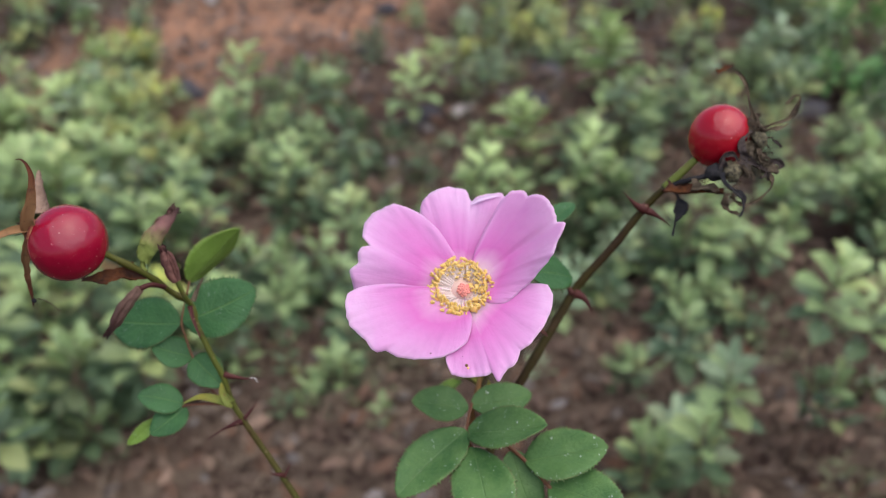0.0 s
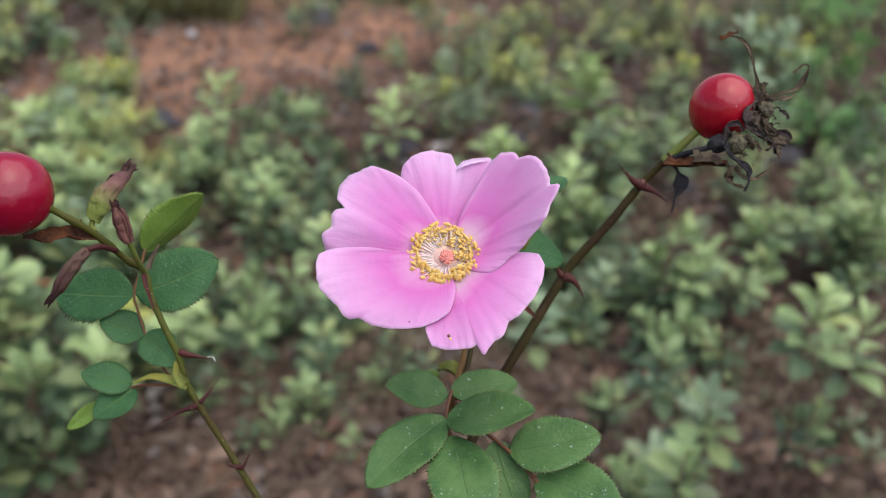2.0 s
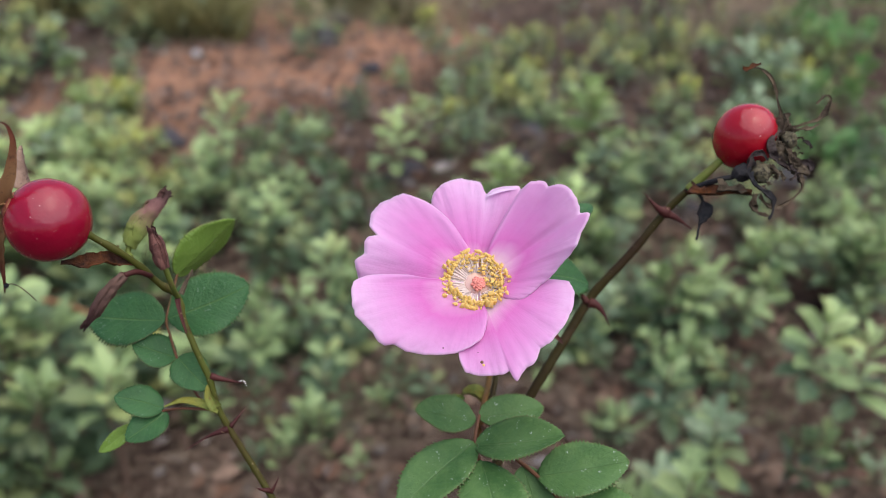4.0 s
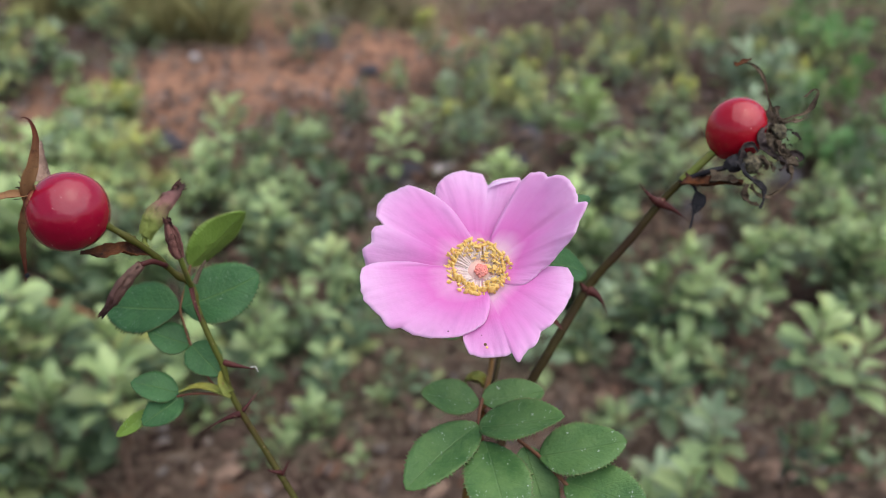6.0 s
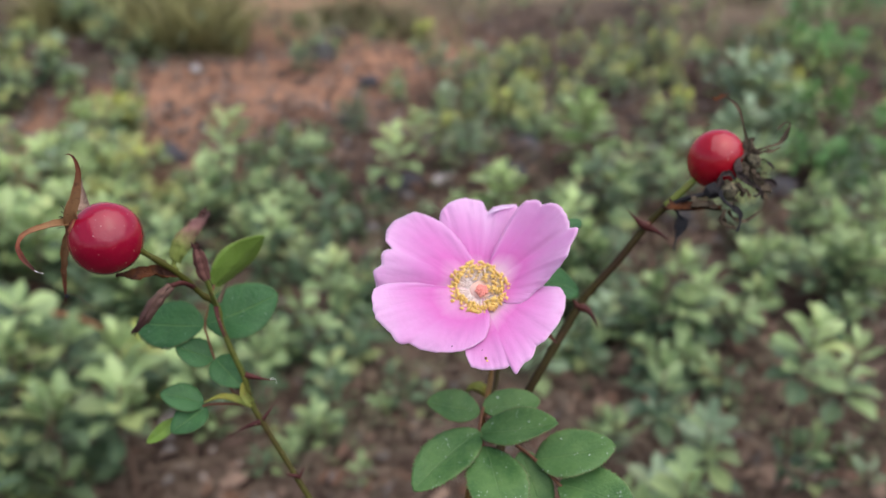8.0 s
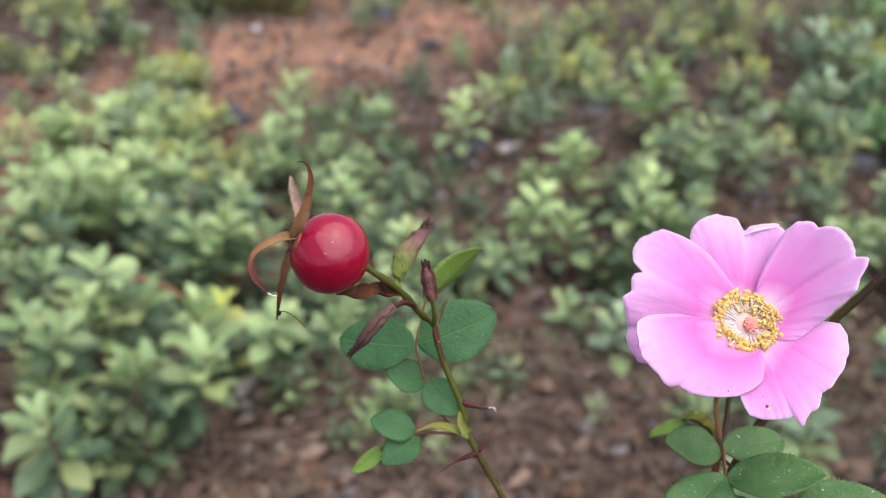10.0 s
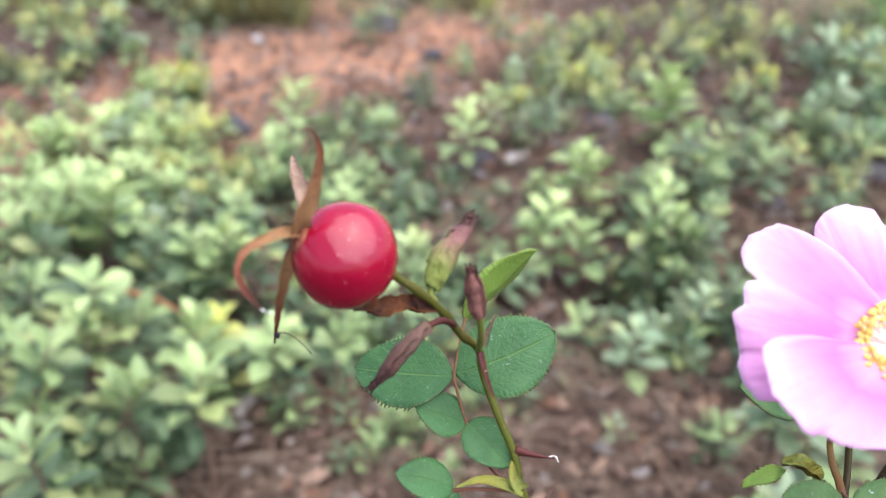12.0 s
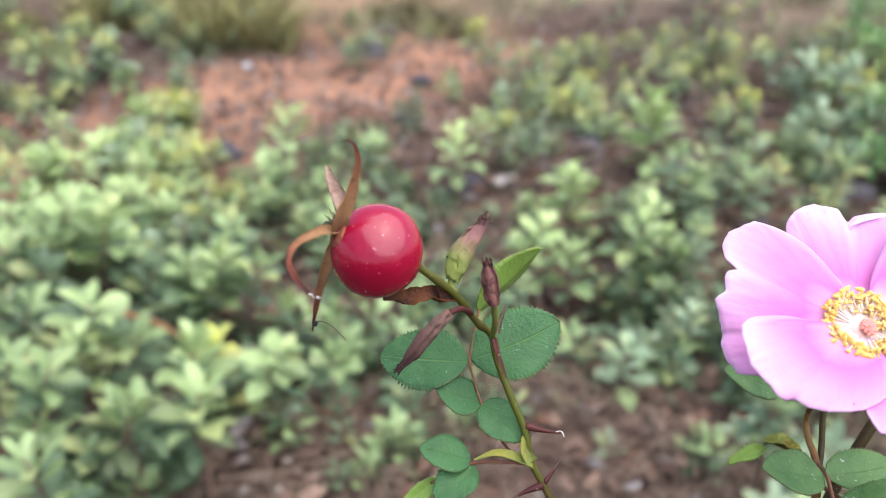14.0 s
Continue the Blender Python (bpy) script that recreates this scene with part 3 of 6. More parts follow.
def withered_bud(points, w, material, tips, label, stalk=None, seed=0, stalk_material=None):
    """A shrivelled bud: a slim core wrapped in crumpled, torn sepals."""
    bud = part("bud", placed(tube(points, bulge(w * 0.95), 16, 9, rough=0.07, seed=seed, flute=0.2)), material, cane, label)
    line = smooth_line(points, 3)
    r = random.Random(seed)
    way = Vector(line[-1]) - Vector(line[0])
    side = way.cross(Vector((0.1, -1, 0.2))).normalized()
    front = side.cross(way).normalized()
    for k in range(tips + 1):
        a = 2 * math.pi * (k + r.uniform(-0.2, 0.2)) / (tips + 1)
        out = side * math.cos(a) + front * math.sin(a)
        first = 0 if k < 3 else r.randrange(2, 4)
        path = []
        for m in range(first, len(line)):
            t = m / (len(line) - 1)
            path.append(Vector(line[m]) + out * w * (0.35 + 0.80 * math.sin(math.pi * min(1, t * 0.85 + 0.12))) * r.uniform(0.9, 1.1))
        reach = r.uniform(0.4, 1.7)
        path.append(Vector(line[-1]) + way.normalized() * reach + out * w * r.uniform(0.25, 0.9))
        broad = w * r.uniform(1.2, 1.7)
        part("bud_sepal", placed(ribbon(path, lambda s: 0.12 + broad * math.sin(math.pi * min(1.0, 0.22 + 0.78 * s)) ** 0.7, 0.14, 4, hint=tuple(out), curl=-0.3, crumple=0.16)), material if r.random() < 0.97 else BUD_DARK, bud, root=cane)
    for k in range(tips):
        off = (side * r.uniform(-1, 1) + front * r.uniform(-1, 1)) * w * 0.5
        start = Vector(line[-1]) - way.normalized() * 0.8 + off * 0.8
        stop = Vector(line[-1]) + way.normalized() * r.uniform(0.8, 1.9) + off * 1.5
        part("bud_tip", placed(ribbon([start, start.lerp(stop, 0.5) + off * 0.2, stop], taper(0.45 * w, 0.9), 0.15, crumple=0.5)), BUD_DARK, bud, root=cane)
    if stalk:
        part("bud_stalk", placed(tube(stalk, 0.55, 8, 6)), stalk_material or STALK, bud, root=cane)
    return bud


withered_bud([(-63.0, 177.7, -0.4), (-62.2, 178.2, 2.6), (-60.3, 179.4, 6.4), (-57.8, 180.6, 9.8)], 1.72, BUD_GREEN, 5, "withered green and purple rose bud",
             [(-62.2, 177.0, -2.6), (-63.0, 177.4, -1.6), (-63.0, 177.7, -0.2)], 3)
withered_bud([(-55.7, 176.6, -4.4), (-56.2, 175.6, -2.4), (-56.8, 174.2, 0.2), (-57.3, 173.2, 2.0)], 1.2, BUD, 3, "small withered purple rose bud",
             [(-55.6, 185.2, -9.6), (-55.3, 180.2, -7.4), (-55.7, 176.6, -4.2)], 4)
withered_bud([(-62.8, 176.0, -6.0), (-65.6, 176.8, -8.6), (-68.6, 178.4, -12.4), (-71.0, 180.0, -15.4)], 1.05, BUD_ROSE, 4, "drooping withered dark purple rose bud",
             [(-59.4, 180.6, -5.8), (-61.2, 177.8, -5.2), (-63.0, 176.0, -6.0)], 6, THORN)
bract = part("bract", placed(ribbon([(-61.8, 178.4, -3.9), (-64.4, 176.9, -3.4), (-67.2, 175.6, -3.6), (-70.4, 174.8, -4.3), (-74.0, 174, -4.3)], lambda s: 0.4 + 2.9 * math.sin(math.pi * min(1, s * 0.8 + 0.12)) ** 1.2, 0.3, hint=(0, -0.8, 0.6), crumple=0.22)), DRY_ORANGE, cane, "withered brown and orange bract")
part("bract_tip", placed(ribbon([(-64.2, 176.8, -3.2), (-65.2, 176.3, -1.6), (-64.4, 176.0, -0.4)], taper(1.6), 0.2)), DRY_ORANGE, bract, root=cane)
part("bract", placed(ribbon([(-55.4, 184.6, -10.0), (-54.6, 184.2, -12.6), (-53.0, 184.0, -16.6)], taper(0.8, 0.8), 0.3)), THORN, cane, "dark red bract")
part("bract", placed(ribbon([(-55.0, 185.6, -9.0), (-54.2, 185.9, -6.4), (-53.2, 186.2, -4.0)], taper(0.9, 0.8), 0.2)), DRY, cane, "thin dry bract")

leaf = part("leaf", placed(tube([(-48.2, 189.6, -31.6), (-52.0, 191.0, -29.4), (-54.6, 191.4, -25.6), (-56.9, 191.4, -21.7), (-58.6, 191.2, -16.9), (-59.3, 190.8, -14.1), (-58.6, 191.4, -9), (-57.9, 191.9, -4.3)], 0.26, 7, 6)), RACHIS, cane, "toothed green compound leaf on a reddish stalk")
leaflet(leaf, (-58.0, 192.0, -5.0), (-46.8, 191.9, 7.0), 12.5, LEAF_LIGHT, "bright yellow-green leaflet folded lengthwise", face=(-0.69, 0.34, 0.64), droop=0.0, fold=14, teeth=24, seed=1)
leaflet(leaf, (-59.0, 190.8, -13.8), (-43.1, 191.4, -6.2), 13.8, LEAF_DEEP, face=(0.05, -0.94, 0.28), fold=6, seed=2, full=0.9)
leaflet(leaf, (-59.6, 190.8, -14.3), (-75.9, 192.5, -13.6), 12.8, LEAF_DEEP, face=(0.0, -0.88, 0.45), fold=7, seed=3, full=0.9)
leaflet(leaf, (-57.1, 191.4, -21.7), (-65.0, 188.5, -18.8), 7.6, LEAF_DEEP, face=(0.0, -0.85, 0.5), fold=10, teeth=16, seed=4)
leaflet(leaf, (-56.7, 191.4, -21.7), (-49.6, 188.6, -27.6), 7.8, LEAF_DEEP, face=(0.1, -0.9, 0.4), fold=8, teeth=16, seed=5, full=0.78)
leaf = part("leaf", placed(tube([(-47.9, 189.8, -31.9), (-52.9, 188.9, -31.6), (-57.2, 189.6, -32.0), (-61.0, 190.6, -33.4), (-65.5, 191.2, -36.2)], 0.30, 7, 6)), RACHIS, cane, "small green compound leaf with a yellowing base")
leaflet(leaf, (-58.6, 190, -31.8), (-67.4, 187, -29.4), 7.0, LEAF_DEEP, face=(0, -0.85, 0.5), fold=7, teeth=16, seed=6)
leaflet(leaf, (-57.9, 190, -32.5), (-64.6, 186.5, -37.8), 7.4, LEAF_DEEP, face=(0.1, -0.85, 0.5), fold=8, teeth=16, seed=7, full=0.75)
leaflet(leaf, (-64.6, 191.4, -35.4), (-71.0, 190, -40.9), 3.4, LEAF_LIGHT, "narrow yellow-green leaflet", face=(0.5, -0.75, 0.45), fold=20, teeth=9, seed=8)
part("stipule", placed(ribbon([(-47.6, 189.4, -32.4), (-50.4, 188.6, -31.2), (-54.2, 188.2, -30.4), (-57.9, 188.4, -31.5)], lambda s: 0.4 + 1.8 * math.sin(math.pi * min(1, 0.25 + 0.75 * s)) ** 1.2, 0.3, hint=(0, -0.6, 0.8))), STIPULE, leaf, "yellowing papery stipule", root=cane)
part("stipule", placed(ribbon([(-48.0, 189.2, -31.4), (-49.4, 188.4, -29.2), (-49.6, 188.2, -26.8)], taper(2.2, 0.7), 0.3)), STIPULE, leaf, root=cane)

spike = thorn(cane, [(-49.0, 188.5, -25.1), (-46.6, 188.5, -25.6), (-44.4, 188.8, -26.0), (-42.6, 189.4, -26.3)], 0.75)
part("torn_tip", placed(ribbon([(-43.6, 189.1, -26.0), (-42.6, 189.2, -25.9), (-42.0, 189.4, -26.8)], lambda s: 0.12, 0.05, crumple=0.8)), FLUFF, spike, "white torn fibre", root=cane)
thorn(cane, [(-45.6, 190.8, -35.7), (-47.6, 190.3, -36.4), (-49.9, 190, -37.5), (-53.5, 188.5, -39.9)], 0.8)
thorn(cane, [(-45.2, 190.8, -35.2), (-43.6, 191.3, -33.0), (-41.8, 192, -30.4)], 0.5)
thorn(cane, [(-37.0, 192.9, -48), (-38.6, 191.8, -47.6), (-39.6, 191.4, -47.2)], 0.55)
thorn(cane, [(-36.8, 193.2, -48.6), (-35.8, 193.4, -46.4), (-35.4, 193.4, -45.4)], 0.35)
thorn(cane, [(-33.0, 194.4, -55), (-29.8, 194.0, -54.2), (-28.6, 193.8, -53.6)], 0.5)

def knotted(shape, much, seed):
    """A lumpy, shrivelled shape."""
    v, f, t = shape
    return [Vector(p) + noise.noise_vector(Vector(p) * 0.9 + Vector((seed * 7, 0, 0))) * much + noise.noise_vector(Vector(p) * 2.3) * much * 0.5 for p in v], f, t


# The cane with the far hip
cane2 = thing("rose_cane", rose(foot(0.008, 0.245)), "dark brown thorny rose cane with a red hip and withered sepals", "rose cane")
cane2_points = [(53.6, 189.4, 22.2), (47.9, 192, 16.5), (43.7, 195.2, 11.9), (37.7, 198.6, 3.7), (31.3, 201.6, -3.9), (28.1, 203, -8.7), (21.3, 204.4, -20.7), (16.2, 205.9, -30), (11.4, 207.4, -40.3), (8.7, 207.4, -48.4), (6.1, 208.8, -57.2)]
part("stem", placed(tube(cane_line(cane2_points[1:], 0.008, 0.245), lambda s: min(0.74 + 1.3 * s, 0.88 + 0.45 * s), 12, 8, rough=0.05, seed=2)), STEM_R, cane2)
part("hip_stalk", placed(tube([(53.6, 189.4, 22.2), (50.6, 190.6, 19.2), (47.6, 192.1, 16.2)], lambda s: 0.80 + 0.22 * s, 9, 8)), STALK, cane2, "olive green hip stalk")
hip2 = part("hip", placed(ball((58.4, 188.5, 27.2), (6.45, 6.9), (0.5, -0.25, 0.83), neck=0.04)), HIP_SCARLET, cane2, "round red rose hip")
part("calyx", placed(knotted(ball((64.5, 186.2, 28.4), (2.4, 1.9), (0.9, -0.3, 0.2), 14, 22), 0.9, 1)), DRY_GREY, hip2, root=cane2)


def withered(points, w, seed=0, material=None, label="", name="sepal", hint=(0.2, -1, 0.3), whom=None, crumple=0.28):
    return part(name, placed(ribbon(points, lambda s: w * 0.84 * (1 - 0.65 * s) * (0.72 + 0.34 * math.sin(seed + 11 * s)) + 0.15, 0.3, hint=hint, curl=0.5, crumple=crumple + 0.10)), material or DRY_GREY, whom or hip2, label, root=cane2)


withered([(64.6, 186.2, 29.1), (64.5, 186.2, 31.3), (64, 186.2, 34.2), (63.6, 186.5, 36.9), (62.5, 186.8, 39.4), (60.9, 187, 41.0), (59.4, 187, 41.3)], 1.25, 1, DRY_GREY, crumple=0.2)
withered([(57.6, 187, 40.6), (59.2, 186.8, 41.3), (61.0, 186.8, 42.1)], 1.6, 2, DRY_ORANGE, "curled red-brown sepal tip", "sepal_tip", crumple=0.1)
withered([(65.9, 185.6, 28), (68.8, 185, 29.1), (71.9, 184.7, 30.3), (73.5, 184.7, 32.5), (74.4, 184.7, 34.6), (73.2, 184.7, 35.2), (71.3, 184.7, 33.5)], 1.2, 3, DRY_GREY, crumple=0.22)
withered([(65.9, 184.4, 27.2), (67.7, 183.9, 27.8), (69.8, 183.9, 28.1), (71.5, 183.9, 29.1)], 1.2, 8, DRY_GREY)
withered([(63.3, 184.4, 27.6), (61.4, 183.3, 25.1), (61.6, 183.3, 22.8), (63.7, 183.3, 20.5), (66.6, 183.6, 19.2), (69.2, 183.9, 19.4), (69.7, 183.9, 20.5), (67.6, 183.9, 21.2)], 2.2, 4, DRY_PURPLE, crumple=0.35)
withered([(64.4, 183.9, 24.9), (64.8, 183.3, 22.4), (65.7, 183.3, 21), (67.8, 183.3, 20.6)], 1.8, 5, DRY_GREY)
withered([(67, 183.6, 19.2), (67.7, 183.9, 17.2), (67.7, 183.9, 15.6), (65.8, 184.1, 13.7), (63.6, 184.4, 12.3), (61.7, 184.4, 11.8)], 0.9, 6, DRY_GREY)
withered([(65.2, 185, 31), (65.2, 184.4, 29.4), (64.2, 183.9, 27.3)], 1.6, 7, DRY_GREY)
part("calyx_nub", placed(knotted(ball((65.3, 183.6, 25.7), (1.6, 1.4), (0.7, -0.6, 0), 12, 18), 0.7, 2)), CROWN, hip2, "speckled dry nub", root=cane2)
part("dry_knot", placed(knotted(ball((63.4, 184.2, 23.6), (1.5, 2.2), (0.5, -0.2, -0.8), 14, 20), 1.1, 5)), DRY, hip2, root=cane2)
part("dry_knot", placed(knotted(ball((67.6, 184.0, 19.6), (1.1, 1.9), (0.9, -0.2, -0.3), 12, 18), 0.9, 6)), DRY, hip2, root=cane2)
rng = random.Random(11)
for k in range(34):
    b = Vector((64.4, 183.9, 25.4)) + Vector((rng.uniform(-1.8, 3.2), rng.uniform(-0.8, 0.4), rng.uniform(-6.5, 2.2)))
    way = Vector((rng.uniform(-0.5, 1), rng.uniform(-0.8, 0.2), rng.uniform(-1, 0.6))).normalized()
    ln = rng.uniform(0.8, 2.0)
    part("dry_stamen", placed(tube([b, b + way * ln * 0.5 + Vector((0, 0, 0.3)), b + way * ln], lambda s: 0.11 + 0.2 * (s > 0.85), 5, 3)), DRY, hip2, root=cane2)

for k in range(11):
    a = Vector((65.0, 184.2, 20.0)) + Vector((rng.uniform(-2.5, 3.5), rng.uniform(-0.8, 0.8), rng.uniform(-5.0, 6.0)))
    b = a + Vector((rng.uniform(-1.4, 2.0), rng.uniform(-0.8, 0.6), rng.uniform(-2.2, 1.2)))
    c = b + Vector((rng.uniform(-1.4, 1.6), rng.uniform(-0.6, 0.6), rng.uniform(-1.8, 1.0)))
    withered([a, b, c], rng.uniform(0.6, 1.7), k, rng.choice((DRY, DRY_GREY, DRY_PURPLE)), "", "sepal", crumple=0.4)

fruit = part("withered_fruit", placed(knotted(ball((56.5, 185, 18.9), (1.8, 2.1), (0.8, -0.3, 0.15), 14, 20), 0.45, 3)), DRY_DARK, cane2, "shrivelled black rose fruit")
part("fruit_stalk", placed(tube([(47.4, 192, 16.1), (49.7, 190, 17), (52.5, 187, 17.7), (56, 185.6, 18.5)], 0.55, 7, 7, rough=0.10)), DRY_DARK, fruit, root=cane2)
part("fruit_crown", placed(knotted(ball((59.7, 183.9, 18.9), (1.9, 2.4), (0.25, -0.5, -0.8), 14, 20), 0.6, 4)), CROWN, fruit, "speckled dry fruit crown", root=cane2)
withered([(57.2, 183.9, 20), (57.5, 183, 22.1), (59.3, 182.7, 22.6), (60.9, 182.7, 21.2)], 1.9, 1, DRY_PURPLE, "", "fruit_sepal", whom=fruit, crumple=0.32)
withered([(56.9, 183.3, 18), (57.9, 182.4, 15.9), (59.8, 182.4, 14.4), (61.4, 182.7, 13.1), (61.6, 183, 11.3), (60.8, 183.3, 9.4)], 1.7, 2, DRY_DARK, "", "fruit_sepal", whom=fruit, crumple=0.32)
withered([(60.7, 183, 19.9), (62, 182.7, 18.7), (62.4, 182.7, 17.3), (61.8, 182.7, 18)], 1.4, 3, DRY, "", "fruit_sepal", whom=fruit)
withered([(58.2, 183.6, 14.3), (57.9, 183.6, 12), (58.8, 183.6, 10.6), (60.9, 183.6, 10)], 2.4, 4, DRY_GREY, "", "fruit_sepal", whom=fruit)
withered([(59.2, 183.9, 13.9), (61, 183.9, 12.1), (63.4, 183.9, 11.7), (65.2, 183.9, 12.9)], 1.2, 9, DRY_GREY, "", "fruit_sepal", whom=fruit)
for k in range(5):
    a = Vector((61.2, 183, 18)) + Vector((rng.uniform(-1.5, 2.5), rng.uniform(-0.5, 0.5), rng.uniform(-2.5, 2.5)))
    b = a + Vector((rng.uniform(-1.2, 1.6), rng.uniform(-0.8, 0.4), rng.uniform(-1.8, 0.8)))
    c = b + Vector((rng.uniform(-1.2, 1.2), rng.uniform(-0.5, 0.5), rng.uniform(-1.2, 0.8)))
    withered([a, b, c], rng.uniform(0.7, 1.5), k, rng.choice((DRY, DRY_GREY)), "", "fruit_sepal", whom=fruit)
withered([(47.5, 191.4, 15.6), (50.4, 189.1, 14.9), (53.8, 186.8, 14.8), (58.1, 184.4, 14.5)], 4.4, 2.6, DRY_ORANGE, "withered brown and orange bract", "bract", (0, -0.8, 0.5), whom=cane2, crumple=0.14)
withered([(52.4, 186.8, 15.7), (55.2, 185.6, 15.3), (58.3, 184.4, 14)], 3.0, 0.7, DRY, "dark crumpled bract", "bract", (0, -0.8, 0.5), whom=cane2)
part("bract", placed(ribbon([(48.4, 191.6, 16.2), (49.8, 191.0, 14.4), (50.2, 190.8, 12.8), (50.0, 190.8, 10.9), (49.4, 190.8, 8.4), (48.8, 190.8, 5.6)], lambda s: 0.35 + 2.5 * math.sin(math.pi * max(0.0, min(1.0, (s - 0.28) * 2.0))) ** 1.2, 0.8, crumple=0.25)), DRY_DARK, cane2, "hanging shrivelled bract")
thorn(cane2, [(43.9, 194.6, 11.7), (42.2, 194.0, 12.2), (40.6, 193.4, 13.4), (38.4, 192.9, 15.7)], 1.3)
thorn(cane2, [(43.8, 194.6, 11.5), (45.6, 194.0, 10.6), (47.2, 193.5, 9.4), (49.0, 192.9, 7.7)], 1.0)
thorn(cane2, [(29.2, 202.3, -7.5), (30.8, 201.8, -8.3), (32.2, 201.6, -10.0), (33.4, 201.6, -12.7)], 1.3)
thorn(cane2, [(28.6, 202.3, -7.5), (27.6, 201.8, -6.2), (27.0, 201, -4.6)], 0.9)
thorn(cane2, [(14.8, 206.2, -33), (12.4, 205, -32.4), (11.0, 204.4, -31.4)], 0.7)

# The flowering shoot
shoot = thing("flowering_rose_shoot", rose(foot(-0.002, 0.24)), "wild rose shoot with one open pink flower and toothed green leaves", "rose shoot")
stalk_points = [(3.4, 176.0, -6.6), (4.6, 183, -10.4), (5.9, 191.5, -14.4), (7.6, 202, -18.6), (8, 207.6, -23.2), (7.5, 205.4, -26.9), (6.2, 198.6, -30.9), (4.7, 195.8, -38.2), (2.2, 197.2, -53.8)]
part("stem", placed(tube(cane_line(stalk_points, -0.002, 0.24), lambda s: 0.44 + 0.9 * s * s, 9, 8, rough=0.05)), STEM_F, shoot)
part("side_stem", placed(tube([(9.9, 201, -12), (9.9, 203, -17.6), (9.3, 203, -23), (8.4, 201.6, -28), (6.6, 198.6, -32.3)], 0.6, 8, 7)), STEM_R, shoot, "dark side stem behind the flower")

flower = part("flower", placed(ball((3.2, 176.4, -7.4), (2.9, 2.8), (0, -0.9, 0.42), 10, 18)), STALK, shoot, "open five-petalled pink rose flower")
CX, CY, CZ, K = 3.0, 172.2, -5.9, 0.1143


def petal(rim, cups, layer, seed):
    """A petal as a fan: rim: its reach at angles round the heart; cups: how far its rim comes forward, at even steps."""
    rows, cols = 24, 132
    first, last = rim[0][0], rim[-1][0]
    turn = 1 if last > first else -1
    knots = np.linspace(0, 1, len(cups))
    verts, faces, uvs, to_rim = [], [], [], []
    for j in range(cols + 1):
        f = j / cols
        deg = first + (last - first) * f
        ang = radians(deg)
        reach = float(np.interp(deg * turn, [a * turn for a, _ in rim], [r for _, r in rim]))
        reach *= 1 + 0.012 * noise.noise(Vector((f * 14, seed, 0))) + 0.009 * noise.noise(Vector((f * 45, seed, 4)))
        cup = float(np.interp(f, knots, cups))
        for i in range(rows + 1):
            u = 0.06 + 0.94 * i / rows
            x, z = K * reach * u * math.cos(ang), K * reach * u * math.sin(ang)
            rho = u * reach / 190
            y = 0.5 * z - cup * rho**2 + layer * min(1, u * 3)
            # hollow near the heart, ripples towards the rim, a turned rim
            y += 0.7 * math.exp(-((rho / 0.28) ** 2))
            if seed == 3:
                y += 1.3 * u * u * math.exp(-(((deg - 37) / 3.5) ** 2))
            y += 1.9 * rho * rho * noise.noise(Vector((f * 5 + seed, u * 1.8, 0.3))) + 0.12 * rho * math.sin(f * 13 + seed) * u
            y += 0.28 * rho * noise.noise(Vector((f * 16 + seed, u * 2.5, 5.3)))
            y += 0.9 * max(0, u - 0.84) ** 1.4 * 10 * (0.35 + noise.noise(Vector((f * 6, seed, 9))))
            y += 0.55 * max(0.0, u - 0.55) * rho * noise.noise(Vector((f * 26 + seed * 3, u * 5, 2.7))) + 0.9 * max(0.0, u - 0.8) * noise.noise(Vector((f * 48, u * 9, seed)))
            scale = 1 + y / 170
            verts.append((CX + x * scale, CY + y, CZ + z * scale + 0.06 * y))
            uvs.append((u * (0.55 + 0.45 * min(1, reach / 150)) * {3: 0.82 + 0.18 * u, 4: 0.52 + 0.48 * u}.get(seed, 1.0), f))
            to_rim.append((u, f))
    w = rows + 1
    for j in range(cols):
        for i in range(rows):
            a = j * w + i
            faces.append((a, a + 1, a + w + 1, a + w))
    ob = part("petal", placed((verts, faces, uvs)), PETAL, flower, root=shoot, thick=0.00025)
    spread = ob.data.attributes.new("rim", "FLOAT2", "POINT")
    spread.data.foreach_set("vector", np.array(to_rim, dtype=np.float32).ravel())
    return ob


petal(((208, 150), (203, 182), (196, 190), (190, 189), (186, 184), (183, 187), (177, 192), (171, 200), (166, 187), (161, 193), (158, 190), (155.5, 178), (153, 197), (147, 204), (140, 200), (130, 187), (121, 148), (114, 111), (109, 78), (103, 55)), (-6.5, -3.2, 1.3, -0.4, 0.0), 0.3, 1)
petal(((124, 110), (121, 146), (117, 159), (111, 170), (104, 173), (98, 172), (88, 165), (86, 152), (84, 146), (81, 157), (76, 164), (68, 174), (60, 168), (50, 130)), (-1.0, 0.5, 0.5), 1.1, 2)
petal(((72, 70), (68, 126), (66.5, 165), (63.7, 190), (58, 202), (55.5, 196), (52, 213), (47, 216), (43, 213), (36.5, 202), (34.5, 217), (32, 204), (29, 187), (23, 168), (15, 136), (1, 100), (-10, 84), (-18, 72), (-24, 50)), (5.0, 8.5, 10.0, 4.0, 1.6), -0.15, 3)
